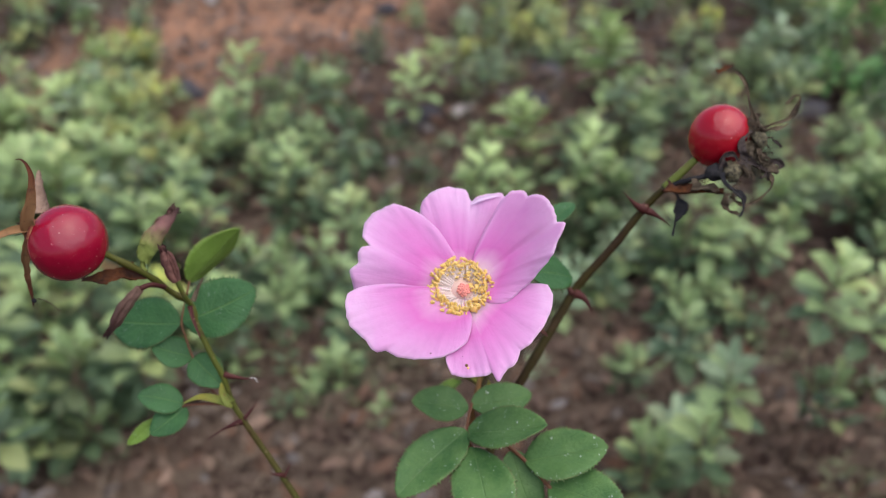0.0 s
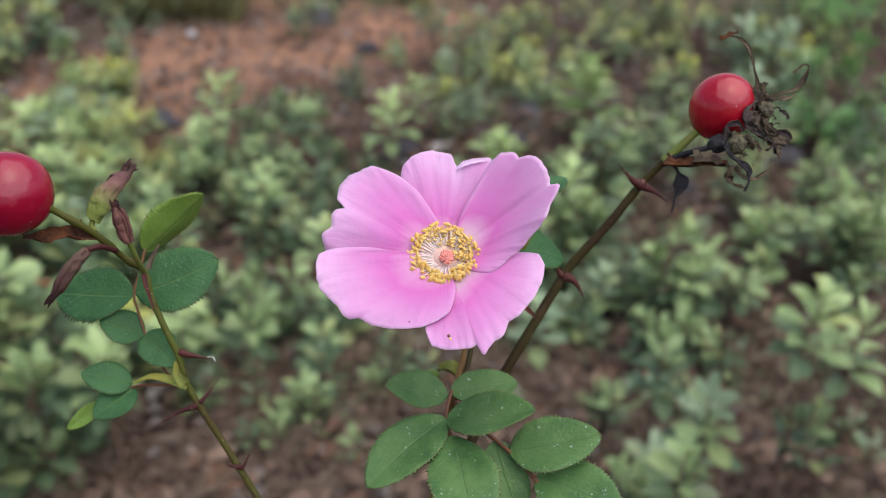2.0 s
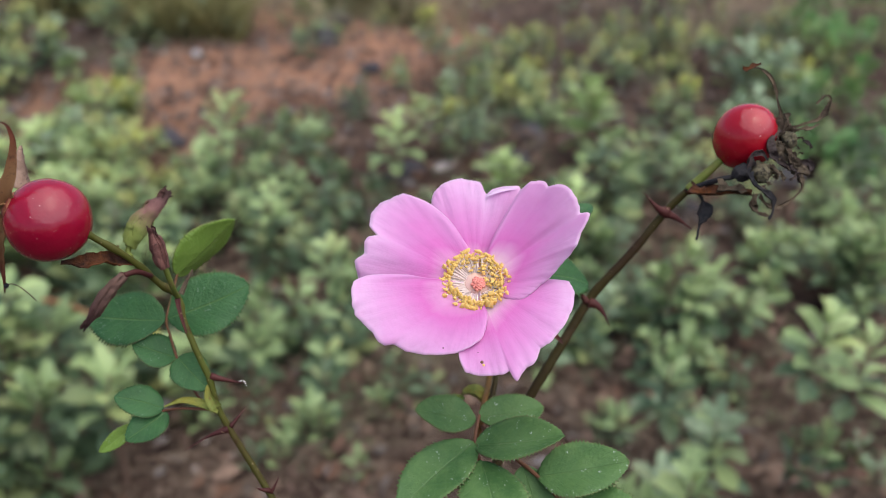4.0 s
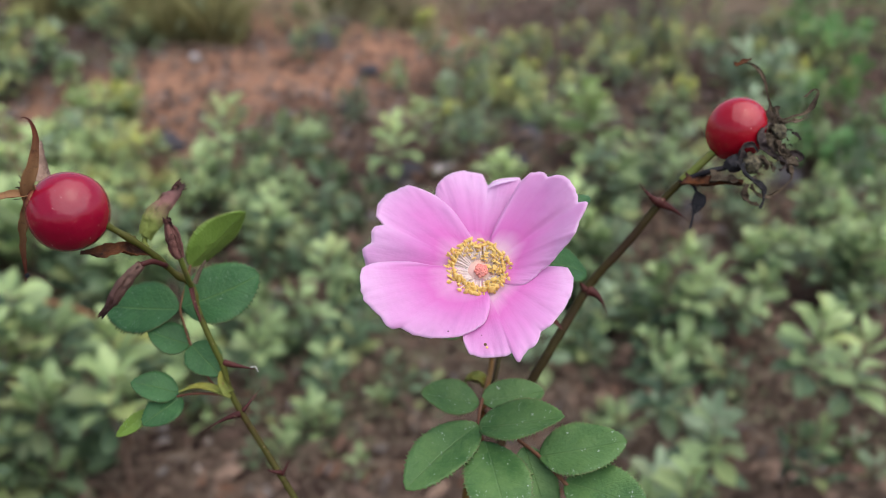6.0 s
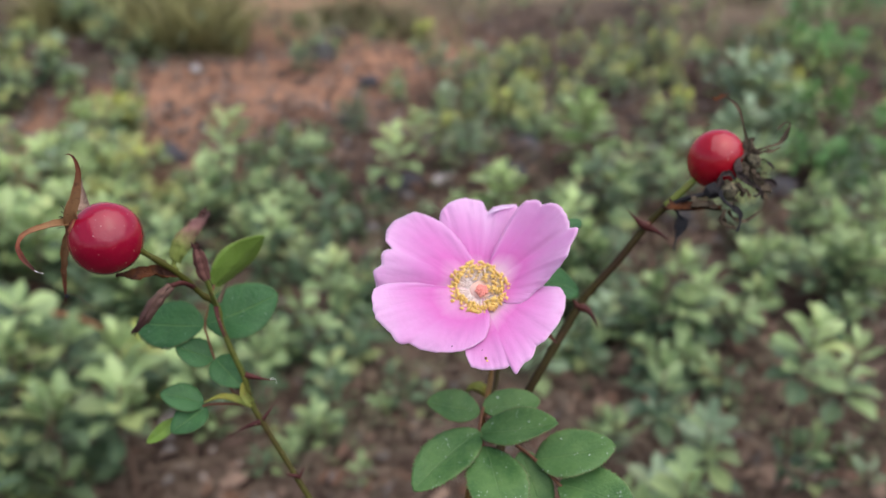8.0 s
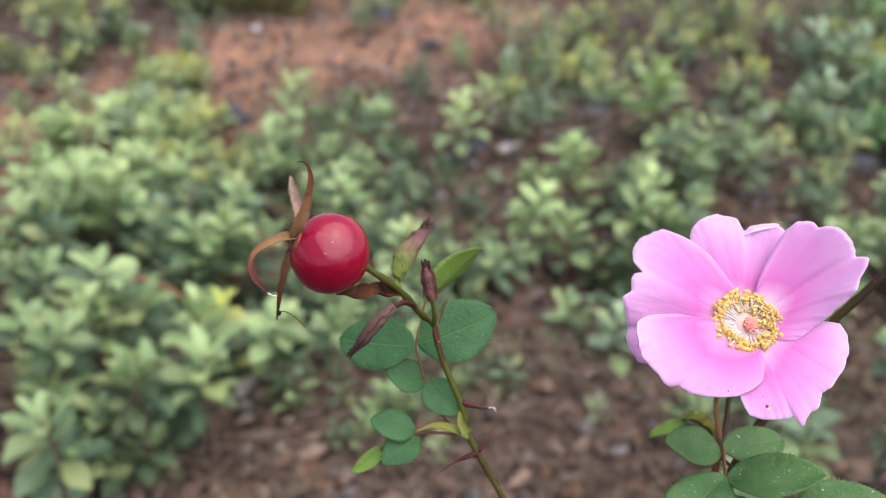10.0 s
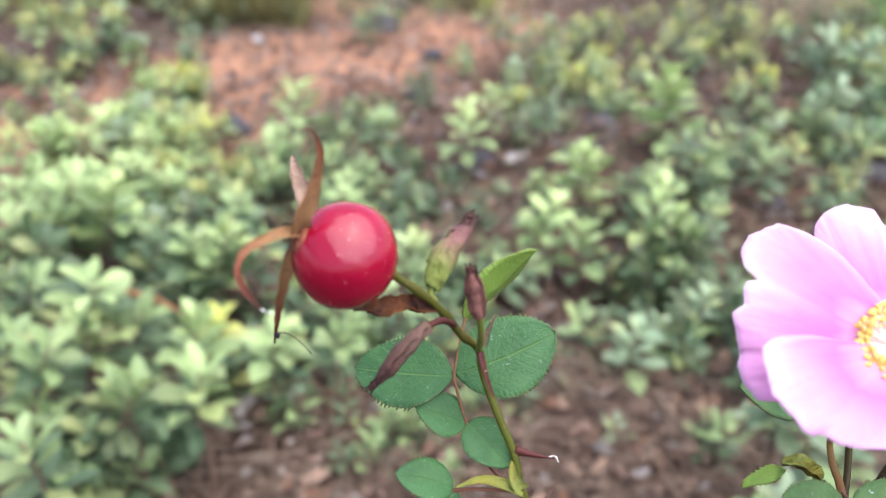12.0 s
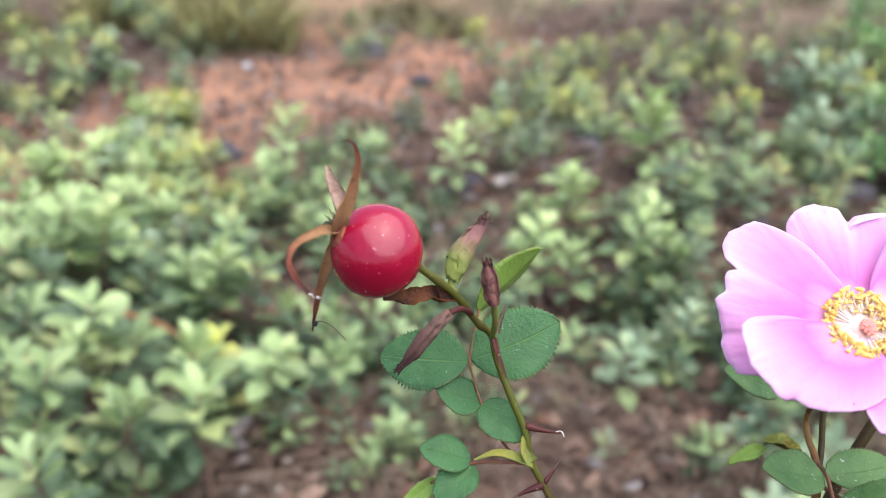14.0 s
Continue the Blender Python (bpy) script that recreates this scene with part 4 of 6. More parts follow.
petal(((8, 70), (4, 146), (-3, 157), (-10, 156), (-18, 153), (-32, 147), (-44, 140), (-49, 146), (-53, 151), (-59, 150), (-64, 156), (-67, 162), (-68.2, 161), (-68.8, 143), (-71.5, 146), (-82, 144), (-92, 142), (-98, 139), (-104, 120), (-109, 90)), (1.6, 2.0, 2.5, 2.2), 0.2, 4)
petal(((174, 120), (177, 178), (180, 200), (184, 205), (195, 205), (200, 195), (205, 187), (211, 183), (214, 178), (216, 166), (223, 158), (240, 130), (255, 110), (268, 93), (275, 85), (281, 68), (289, 48)), (5.5, 4.2, 2.0, 2.6, 3.0), -0.9, 5)
part("petal_fold", placed(ribbon([(CX + 1.6, CY + 8.3, CZ + 17.6), (CX + 3.4, CY + 8.2, CZ + 18.6), (CX + 5.4, CY + 8.2, CZ + 19.2), (CX + 7.6, CY + 8.4, CZ + 19.4)], lambda s: 0.2 + 0.8 * math.sin(math.pi * s), 0.12, hint=(0, -1, 0.2), curl=0.15, crumple=0.15)), PETAL_FOLD, flower, "pale turned-over petal rim", root=shoot)
part("disc", placed(ball((CX - 0.1, CY + 0.75, CZ), (2.7, 1.2), (0, -0.9, 0.42), 8, 20)), DISC, flower, root=shoot)
rng = random.Random(31)
lumps = [ball((CX + 0.1 + r * math.cos(a), CY - 1.0 - 0.55 * (1 - r) + 0.45 * r * math.sin(a), CZ + 0.1 + r * math.sin(a)), (0.36, 0.42), (math.cos(a) * r, -0.9, 0.42 + math.sin(a) * r), 6, 9)
         for r, a in [(1.12 * math.sqrt((k + 0.5) / 30), k * 2.399 + rng.uniform(-0.2, 0.2)) for k in range(30)]]
head = part("pistil", placed(joined(ball((CX + 0.1, CY - 0.8, CZ + 0.1), (1.15, 0.8), (0, -0.9, 0.42), 10, 16), *lumps)), PISTIL, flower, "salmon red pistil head", root=shoot)

# stamens: one mesh from the foot to the anther, along z, one long
sv, sf, _ = tube([(0, 0, 0), (0.03, 0, 0.5), (0, 0, 0.96)], 0.022, 5, 4, hint=(1, 0, 0))
av, af, _ = ball((0, 0, 1.0), (0.064, 0.098), (0.6, 0.3, 0.7), 6, 8)
av = [np.array(v) + 0.055 * np.array(noise.noise_vector(Vector(v) * 16)) for v in av]
stamen_mesh = bpy.data.meshes.new("stamen")
stamen_mesh.from_pydata([tuple(v) for v in sv] + [tuple(v) for v in av], [], list(sf) + [tuple(i + len(sv) for i in f) for f in af])
stamen_mesh.shade_smooth()
stamen_mesh.materials.append(FILAMENT), stamen_mesh.materials.append(ANTHER)
stamen_mesh.polygons.foreach_set("material_index", [0] * len(sf) + [1] * len(af))
rng = random.Random(8)
face = Vector((-0.06, -0.90, 0.42)).normalized()
across = Vector((1, 0, 0))
above = face.cross(across) * -1
for k in range(290):
    a = k / 290 * 2 * math.pi + rng.uniform(-0.05, 0.05)
    reach = rng.gauss(5.0, 0.6)
    if rng.random() < 0.09:
        reach = rng.uniform(2.2, 4.2)
        a = rng.uniform(-2.2, 0.3)
    b = Vector((CX, CY + 0.4, CZ)) + across * 1.7 * math.cos(a) + above * 1.7 * math.sin(a)
    e = Vector((CX - 0.6, CY - 0.5, CZ + 0.8)) + across * reach * math.cos(a) + above * reach * math.sin(a) + face * rng.uniform(-0.8, 0.5)
    way = rose(e) - rose(b)
    s = new("stamen", stamen_mesh)
    s.parent = flower
    q = way.to_track_quat("Z", "Y").to_matrix().to_4x4() @ Matrix.Rotation(rng.uniform(0, 6.28), 4, "Z")
    wide = 0.0057 * rng.uniform(0.6, 1.4)
    s.matrix_local = Matrix.Translation(rose(b) - shoot.location) @ q @ Matrix.Diagonal((wide, wide, way.length, 1))
# fallen pollen and small bites on the lower petal
for p, m, r0 in (((3.7, 163.2, -19.6), RACHIS, 0.3), ((4.0, 163.2, -20.1), ANTHER, 0.25), ((3.0, 163.4, -18.0), THORN, 0.10), ((-3.0, 163.2, -17.4), THORN, 0.14)):
    part("pollen_grain", placed(ball(p, (r0, r0 * 0.6), (0, -1, 0.3), 6, 8)), m, flower, root=shoot)
# green sepals behind the petals
part("sepal", placed(ribbon([(8, 178, -7), (14, 186.0, -10.5), (17.1, 188.5, -12.9), (21.6, 190.4, -16.6)], taper(3.2, 0.6), 0.3)), SEPAL, flower, "tan withered sepal", root=shoot)
part("sepal", placed(ribbon([(5, 178, -9), (8.6, 180, -17), (10.4, 181, -22.4)], taper(3.0, 0.6), 0.3)), LEAF, flower, "green sepal", root=shoot)

leaf = part("leaf", placed(tube([(6.4, 199.0, -30.6), (5.0, 191.4, -31.8), (4.0, 185.8, -36.1), (5.0, 183.4, -39.6), (5.3, 182.7, -41.3)], 0.36, 7, 7)), RACHIS, shoot, "toothed green rose leaf with white specks")
leaflet(leaf, (4.3, 191.0, -32.2), (-7.7, 186.6, -30), 8.6, LEAF, fold=14, seed=21, full=0.95)
leaflet(leaf, (5, 191.6, -31.9), (18.6, 194.4, -29.4), 8.6, LEAF, fold=12, seed=22)
leaflet(leaf, (4.1, 185.2, -36.7), (19.9, 177.4, -32.9), 10.4, LEAF, fold=17, seed=23, face=(0, -0.72, 0.7), full=0.92)
leaflet(leaf, (3.9, 185.2, -36.2), (-10.1, 174.6, -46.8), 11.4, LEAF, fold=10, seed=24, face=(-0.1, -0.72, 0.68), full=0.95)
leaflet(leaf, (5.2, 182.7, -39.2), (9, 166.8, -53.0), 13.2, LEAF, fold=9, seed=25, face=(0.0, -0.75, 0.65), full=1.0)
leaf = part("leaf", placed(tube([(5.6, 197.0, -34.0), (9.0, 187.6, -37.2), (12.3, 185.6, -39.2), (16.7, 182.7, -42.4), (21.4, 179.8, -47)], 0.42, 7, 7)), RACHIS, shoot, "toothed green rose leaf with a red stalk")
leaflet(leaf, (16.2, 182.9, -41.9), (32.6, 178.6, -37.6), 11.4, LEAF, fold=9, seed=26)
leaflet(leaf, (13.4, 185.0, -40.4), (18.4, 179.8, -54.5), 9.0, LEAF, fold=10, seed=27)
leaflet(leaf, (21.0, 180.2, -46.4), (35.5, 171.6, -50.0), 12.4, LEAF, fold=9, seed=28)
leaf = part("leaf", placed(tube([(8.2, 203.5, -20.0), (12, 196.5, -10), (19, 191.4, -2.4), (22, 193, 4), (23.4, 191.6, 9)], 0.35, 7, 7)), STALK, shoot, "green rose leaf behind the flower")
leaflet(leaf, (17.5, 191.0, -2.6), (28.2, 196.8, -3.6), 9.6, LEAF_DEEP, fold=8, teeth=15, depth=0.07, seed=31, full=0.95, face=(0, -0.85, 0.45))
leaflet(leaf, (22.6, 191.4, 8.4), (28.2, 195.8, 13.2), 4.6, LEAF_DEEP, fold=14, seed=32)
leaf = part("leaf", placed(tube([(7.7, 203, -19.4), (4.4, 203.6, -17.6), (0.6, 203, -18.2)], 0.35, 7, 7)), RACHIS, shoot, "green rose leaf under the flower")
leaflet(leaf, (0.8, 203, -18.2), (-10.2, 200.1, -13.8), 7.6, LEAF, fold=8, seed=33, face=(0, -0.8, 0.6))
leaf = part("leaf", placed(tube([(5.0, 196.4, -37.0), (7.4, 208, -35.0), (8.9, 217, -35.8)], 0.35, 7, 7)), RACHIS, shoot, "small curled yellow-green leaf")
leaflet(leaf, (3.0, 215.2, -30.2), (-5.2, 214.6, -33.5), 3.6, LEAF_LIGHT, "curled yellow-green leaflet", face=(0.1, -0.6, 0.8), fold=26, teeth=9, depth=0.12, wave=0.10, seed=41)
part("stipule", placed(ribbon([(2.6, 215.2, -29.6), (4.6, 214.2, -29.4), (6.8, 214.4, -30.4), (8.2, 215.4, -32.0), (8.8, 216.6, -34.4)], lambda s: 0.4 + 2.6 * math.sin(math.pi * min(1, 0.15 + 0.8 * s)), 0.25, hint=(0.2, -0.7, 0.7), curl=0.7, crumple=0.22)), STIPULE, leaf, "curled yellow and brown stipule", root=shoot)

# ---- the low shrubs ----
def obovate(length, wide, cup=0.25, bend=0.12):
    """A small leaf along x from the origin, looking up."""
    verts, faces, uvs = [], [], []
    shape = (0.10, 0.42, 0.78, 1.0, 0.86, 0.12)
    for i, w in enumerate(shape):
        u = i / (len(shape) - 1)
        for v in (-1, 0, 1):
            verts.append((u * length, v * w * wide / 2, abs(v) * w * wide / 2 * cup * 2 - bend * length * u * u))
            uvs.append((u, (v + 1) / 2))
    for i in range(len(shape) - 1):
        for j in range(2):
            a = i * 3 + j
            faces.append((a, a + 3, a + 4, a + 1))
    return verts, faces, uvs


def mesh_of(name, shape, material):
    verts, faces, uvs = shape
    me = bpy.data.meshes.new(name)
    me.from_pydata([tuple(v) for v in verts], [], faces)
    if uvs:
        layer = me.uv_layers.new()
        index = np.empty(len(me.loops), dtype=np.int32)
        me.loops.foreach_get("vertex_index", index)
        layer.data.foreach_set("uv", np.array(uvs, dtype=np.float32)[index].ravel())
    me.shade_smooth()
    me.materials.append(material)
    return me


LEAF_SHAPES = [obovate(1.0, w, c, b) for w, c, b in ((0.48, 0.22, 0.08), (0.54, 0.30, 0.16), (0.43, 0.16, -0.04))]
LEAF_MESHES = {tone: [mesh_of("leaf", s, m) for s in LEAF_SHAPES] for tone, m in SHRUB.items()}


def whorl(rng, count, size, tall, open_):
    """Leaf poses of one shoot round its tip, which is the origin, up z: spreading below, upright at the top."""
    out = []
    for k in range(count):
        s = k / (count - 1)
        az = k * 137.5 + rng.uniform(-16, 16)
        lift = -4 + (72 - 30 * open_) * s**1.1 + rng.uniform(-13, 13)
        ln = size * (1.08 - 0.42 * s**2) * rng.uniform(0.78, 1.12)
        m = Matrix.Translation((0, 0, -tall * (1 - s))) @ Matrix.Rotation(radians(az), 4, "Z") @ Matrix.Rotation(radians(-lift), 4, "Y") @ Matrix.Rotation(radians(rng.uniform(-22, 22)), 4, "X")
        out.append((m @ Matrix.Translation((0.002, 0, 0)) @ Matrix.Scale(ln, 4), rng.randrange(3), s))
    return out


# next tone down a shoot: older leaf, with inner shade in its colour
OLDER_SHADED = {"pale": "light", "light": "mid", "mid": "dark", "dark": "dark", "yellow": "mid", "grey": "mid", "vivid": "vivid", "lime": "yellow", "silver": "grey"}
SAY = {"pale": "pale fresh leaves", "light": "pale young leaves", "mid": "green leaves", "dark": "dark green leaves", "yellow": "yellow-green leaves", "grey": "grey-green leaves", "vivid": "bright green leaves", "lime": "bright yellow-green leaves", "silver": "silvery grey-green leaves"}


def aged_shaded(tone, s, rng):
    """Lower leaves are older; their darker tones also paint in the whorl's inner shade."""
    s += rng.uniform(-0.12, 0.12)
    return tone if s > 0.52 else OLDER_SHADED[tone] if s > 0.2 else OLDER_SHADED[OLDER_SHADED[tone]]


FAR_WHORLS = {}


def far_whorl(tone, kind):
    """A shoot's leaves joined in one mesh, for shrubs that stay far off."""
    if (tone, kind) not in FAR_WHORLS:
        rng = random.Random(kind * 7 + 1)
        shapes, which_mat = [], []
        tones = list(dict.fromkeys((tone, OLDER_SHADED[tone], OLDER_SHADED[OLDER_SHADED[tone]])))
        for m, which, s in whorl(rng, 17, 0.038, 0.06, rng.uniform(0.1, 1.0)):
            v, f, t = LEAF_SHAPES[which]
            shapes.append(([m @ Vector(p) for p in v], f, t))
            which_mat += [tones.index(aged_shaded(tone, s, rng))] * len(f)
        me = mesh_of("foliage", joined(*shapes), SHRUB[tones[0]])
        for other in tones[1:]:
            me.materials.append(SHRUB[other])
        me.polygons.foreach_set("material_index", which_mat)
        FAR_WHORLS[tone, kind] = me
    return FAR_WHORLS[tone, kind]


def shrub(x, y, tall, spread, shoots, tone, size=0.036, near=None):
    """A low evergreen shrub: woody branches from one foot, each ending in a whorl of leaves."""
    rng = random.Random(round(x * 997 + y * 131 + tall * 17))
    z = rise(x, y)
    if tone == "mid" and y > 1.7:
        tone = rng.choice(("yellow", "mid", "grey", "yellow"))
    near = y < 0.85 if near is None else near
    ob = thing("shrub", (x, y, z - 0.004), f"low shrub with whorls of small {SAY[tone]} on red-brown earth", "shrub", "low shrubs")
    for k in range(shoots):
        a = k * 2.399 + rng.uniform(-0.5, 0.5)
        d = spread * math.sqrt((k + 0.3) / shoots) if shoots > 1 else 0.0
        h = tall * (rng.uniform(0.72, 1.08) if shoots < 4 else rng.uniform(0.42, 1.08)) * (1 - 0.3 * d / (spread + 1e-6) * (shoots > 1))
        tip = Vector((d * math.cos(a), d * math.sin(a), h))
        lean = Vector((math.cos(a) * 0.35 * (shoots > 1) + rng.uniform(-0.15, 0.15), math.sin(a) * 0.35 * (shoots > 1) + rng.uniform(-0.15, 0.15), 1)).normalized()
        r0 = 0.0028 + 0.002 * (shoots > 4)
        line = [(0, 0, 0), tuple(tip * 0.45 + Vector((0, 0, -0.01))), tuple(tip - lean * 0.05), tuple(tip)]
        v, f, t = tube(line, lambda s: r0 * (1 - 0.65 * s), 5, 4)
        br = new("branch", mesh_of("branch", (v, f, t), BARK))
        br.parent = ob
        turn = lean.to_track_quat("Z", "Y").to_matrix().to_4x4() @ Matrix.Rotation(rng.uniform(0, 6.28), 4, "Z")
        if near:
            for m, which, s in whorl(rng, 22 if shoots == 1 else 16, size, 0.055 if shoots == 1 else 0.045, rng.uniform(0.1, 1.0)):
                lf = new("leaf", LEAF_MESHES[aged_shaded(tone, s, rng)][which])
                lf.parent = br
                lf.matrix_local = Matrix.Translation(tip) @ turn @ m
        else:
            lf = new("foliage", far_whorl(tone, rng.randrange(6)))
            lf.parent = br
            lf.matrix_local = Matrix.Translation(tip) @ turn @ Matrix.Scale(size / 0.036 * rng.uniform(0.8, 1.2), 4)
    return ob


shrub(-0.04, 1.45, 0.14, 0, 1, "pale", 0.045)
shrub(-0.08, 1.34, 0.12, 0, 1, "pale", 0.04)
shrub(0.26, 1.47, 0.17, 0.02, 2, "pale", 0.052)
shrub(0.09, 1.15, 0.15, 0.02, 2, "pale", 0.047)
shrub(-0.23, 1.29, 0.17, 0.07, 4, "mid", 0.028)
shrub(-0.29, 1.28, 0.13, 0.06, 3, "mid", 0.028)
shrub(-0.35, 1.32, 0.16, 0, 1, "pale", 0.04)
shrub(-0.17, 1.16, 0.14, 0.08, 5, "mid", 0.028)
shrub(-0.24, 1.07, 0.13, 0.06, 6, "light", 0.028)
shrub(-0.15, 1.16, 0.11, 0.07, 4, "dark", 0.028)
shrub(-0.18, 1.02, 0.10, 0.07, 5, "dark", 0.028)
shrub(-0.29, 1.15, 0.12, 0.05, 3, "mid", 0.028)
shrub(-0.13, 0.88, 0.11, 0, 1, "light", 0.032)
shrub(-0.17, 0.82, 0.09, 0.05, 3, "mid", 0.03)
shrub(-0.10, 0.82, 0.08, 0.05, 3, "dark", 0.03)
shrub(-0.14, 0.78, 0.08, 0.05, 3, "mid", 0.03)
shrub(-0.21, 0.97, 0.08, 0.06, 4, "dark", 0.025)
shrub(-0.09, 0.92, 0.09, 0.05, 3, "mid", 0.03)
shrub(-0.06, 0.90, 0.07, 0.05, 3, "dark", 0.03)
shrub(-0.12, 0.65, 0.05, 0, 1, "mid", 0.03)
shrub(-0.11, 0.70, 0.05, 0, 1, "dark", 0.03)
shrub(-0.07, 0.60, 0.03, 0, 1, "mid", 0.024)
shrub(0.17, 1.01, 0.15, 0, 1, "pale", 0.04)
shrub(0.03, 0.99, 0.13, 0.02, 2, "pale", 0.030)
shrub(0.07, 0.97, 0.11, 0, 1, "light", 0.034)
shrub(0.04, 1.16, 0.11, 0.02, 2, "light", 0.030)
shrub(0.19, 0.99, 0.13, 0, 1, "pale", 0.032)
shrub(1.05, 2.35, 0.24, 0.14, 9, "vivid", 0.04)
shrub(1.25, 2.75, 0.26, 0.16, 9, "vivid", 0.04)
shrub(0.15, 1.11, 0.12, 0.05, 3, "mid", 0.028)
shrub(0.26, 1.16, 0.12, 0.07, 4, "mid", 0.028)
shrub(0.21, 0.98, 0.10, 0.06, 4, "dark", 0.028)
shrub(0.22, 0.89, 0.09, 0.06, 4, "dark", 0.032)
shrub(0.17, 0.93, 0.09, 0.05, 3, "dark", 0.028)
shrub(0.15, 0.83, 0.07, 0.05, 3, "dark", 0.03)
shrub(0.26, 0.82, 0.15, 0.03, 3, "light", 0.033)
shrub(0.29, 0.81, 0.15, 0, 1, "light", 0.033)
shrub(0.34, 0.84, 0.12, 0.04, 2, "mid", 0.031)
shrub(0.27, 0.81, 0.10, 0.05, 3, "mid", 0.029)
shrub(0.23, 0.75, 0.09, 0.02, 2, "mid", 0.028)
shrub(0.39, 0.90, 0.14, 0.03, 3, "light", 0.031)
shrub(0.45, 0.99, 0.13, 0.05, 3, "mid", 0.026)
shrub(0.52, 1.07, 0.15, 0.04, 4, "light", 0.027)
shrub(0.52, 0.97, 0.16, 0.04, 4, "light", 0.027)
shrub(0.62, 1.11, 0.15, 0.04, 4, "light", 0.027)
shrub(0.53, 0.93, 0.14, 0.03, 3, "light", 0.033)
shrub(0.50, 0.92, 0.12, 0.05, 3, "mid", 0.031)
shrub(0.34, 1.26, 0.13, 0.06, 3, "mid", 0.028)
shrub(0.31, 1.33, 0.12, 0.06, 3, "mid", 0.028)
shrub(0.39, 1.35, 0.14, 0.04, 2, "grey", 0.03)
shrub(0.46, 1.16, 0.11, 0.06, 3, "dark", 0.026)
shrub(0.52, 1.33, 0.12, 0.06, 3, "mid", 0.028)
shrub(0.29, 0.55, 0.205, 0, 1, "light", 0.031)
shrub(0.33, 0.56, 0.18, 0, 1, "light", 0.028)
shrub(0.305, 0.55, 0.13, 0.01, 2, "mid", 0.024)
shrub(0.215, 0.535, 0.16, 0, 1, "grey", 0.031)
shrub(0.195, 0.60, 0.14, 0, 1, "mid", 0.029)
shrub(0.21, 0.55, 0.11, 0.02, 2, "grey", 0.028)
shrub(0.17, 0.51, 0.12, 0, 1, "grey", 0.030)
shrub(0.15, 0.48, 0.12, 0.015, 2, "mid", 0.028)
shrub(0.18, 0.47, 0.14, 0, 1, "mid", 0.029)
shrub(0.16, 0.66, 0.05, 0, 1, "dark", 0.026)
shrub(-0.02, 1.92, 0.18, 0.09, 5, "mid", 0.028)
shrub(0.07, 1.99, 0.15, 0.08, 5, "mid", 0.028)
shrub(0.15, 1.89, 0.14, 0.07, 4, "yellow", 0.027)
shrub(0.08, 1.68, 0.12, 0.06, 3, "yellow", 0.025)
shrub(0.22, 1.97, 0.17, 0.09, 5, "mid", 0.028)
shrub(0.29, 1.85, 0.14, 0.06, 3, "yellow", 0.025)
shrub(0.18, 1.68, 0.10, 0.06, 3, "yellow", 0.025)
shrub(0.42, 2.00, 0.15, 0.08, 5, "mid", 0.028)
shrub(0.46, 1.81, 0.14, 0.05, 3, "yellow", 0.027)
shrub(-0.11, 2.01, 0.08, 0, 1, "vivid", 0.028)
shrub(0.41, 2.25, 0.18, 0.1, 6, "yellow", 0.025)
shrub(0.14, 2.09, 0.20, 0.1, 6, "mid", 0.028)
shrub(0.73, 1.52, 0.26, 0.13, 8, "vivid", 0.033)
shrub(0.79, 1.85, 0.22, 0.12, 7, "mid", 0.03)
shrub(0.76, 2.07, 0.20, 0.12, 7, "dark", 0.03)
shrub(0.76, 1.44, 0.20, 0.08, 5, "vivid", 0.032)
shrub(0.69, 1.91, 0.18, 0.02, 2, "silver", 0.055)
shrub(0.61, 1.65, 0.15, 0.015, 2, "silver", 0.055)
shrub(0.72, 1.80, 0.18, 0.02, 2, "silver", 0.05)
shrub(0.71, 1.66, 0.14, 0.02, 2, "silver", 0.05)
shrub(0.54, 1.51, 0.12, 0.03, 3, "grey", 0.034)
shrub(0.60, 1.48, 0.10, 0.03, 3, "grey", 0.034)
shrub(0.72, 1.43, 0.14, 0.07, 4, "dark", 0.03)
shrub(0.69, 1.54, 0.14, 0.06, 3, "mid", 0.028)
shrub(0.68, 2.24, 0.16, 0.1, 5, "yellow", 0.025)
shrub(0.47, 1.66, 0.10, 0.05, 3, "mid", 0.027)
shrub(-0.94, 2.02, 0.14, 0.05, 3, "grey", 0.037)
shrub(-0.35, 2.23, 0.18, 0.1, 5, "mid", 0.028)
shrub(-1.00, 2.00, 0.20, 0.12, 8, "mid", 0.03)
shrub(-1.00, 1.81, 0.20, 0.12, 7, "mid", 0.03)
shrub(-0.97, 1.82, 0.12, 0.06, 4, "mid", 0.028)
shrub(-0.93, 1.60, 0.12, 0.07, 4, "yellow", 0.025)
shrub(-0.81, 1.82, 0.12, 0.02, 2, "grey", 0.033)
shrub(-0.67, 1.76, 0.15, 0.03, 3, "grey", 0.03)
shrub(-0.62, 1.54, 0.14, 0.05, 4, "yellow", 0.028)
shrub(-0.60, 1.58, 0.10, 0.04, 3, "yellow", 0.025)
shrub(-0.65, 1.46, 0.13, 0.03, 3, "pale", 0.03)
shrub(-0.54, 1.21, 0.14, 0.05, 6, "pale", 0.03)
shrub(-0.66, 1.31, 0.13, 0.05, 4, "pale", 0.03)
shrub(-0.66, 1.16, 0.15, 0.06, 7, "pale", 0.032)
shrub(-0.56, 1.03, 0.15, 0.05, 6, "pale", 0.033)
shrub(-0.60, 0.99, 0.15, 0.05, 4, "mid", 0.033)
shrub(-0.52, 1.07, 0.14, 0.05, 4, "light", 0.031)
shrub(-0.53, 0.92, 0.15, 0.03, 3, "light", 0.04)
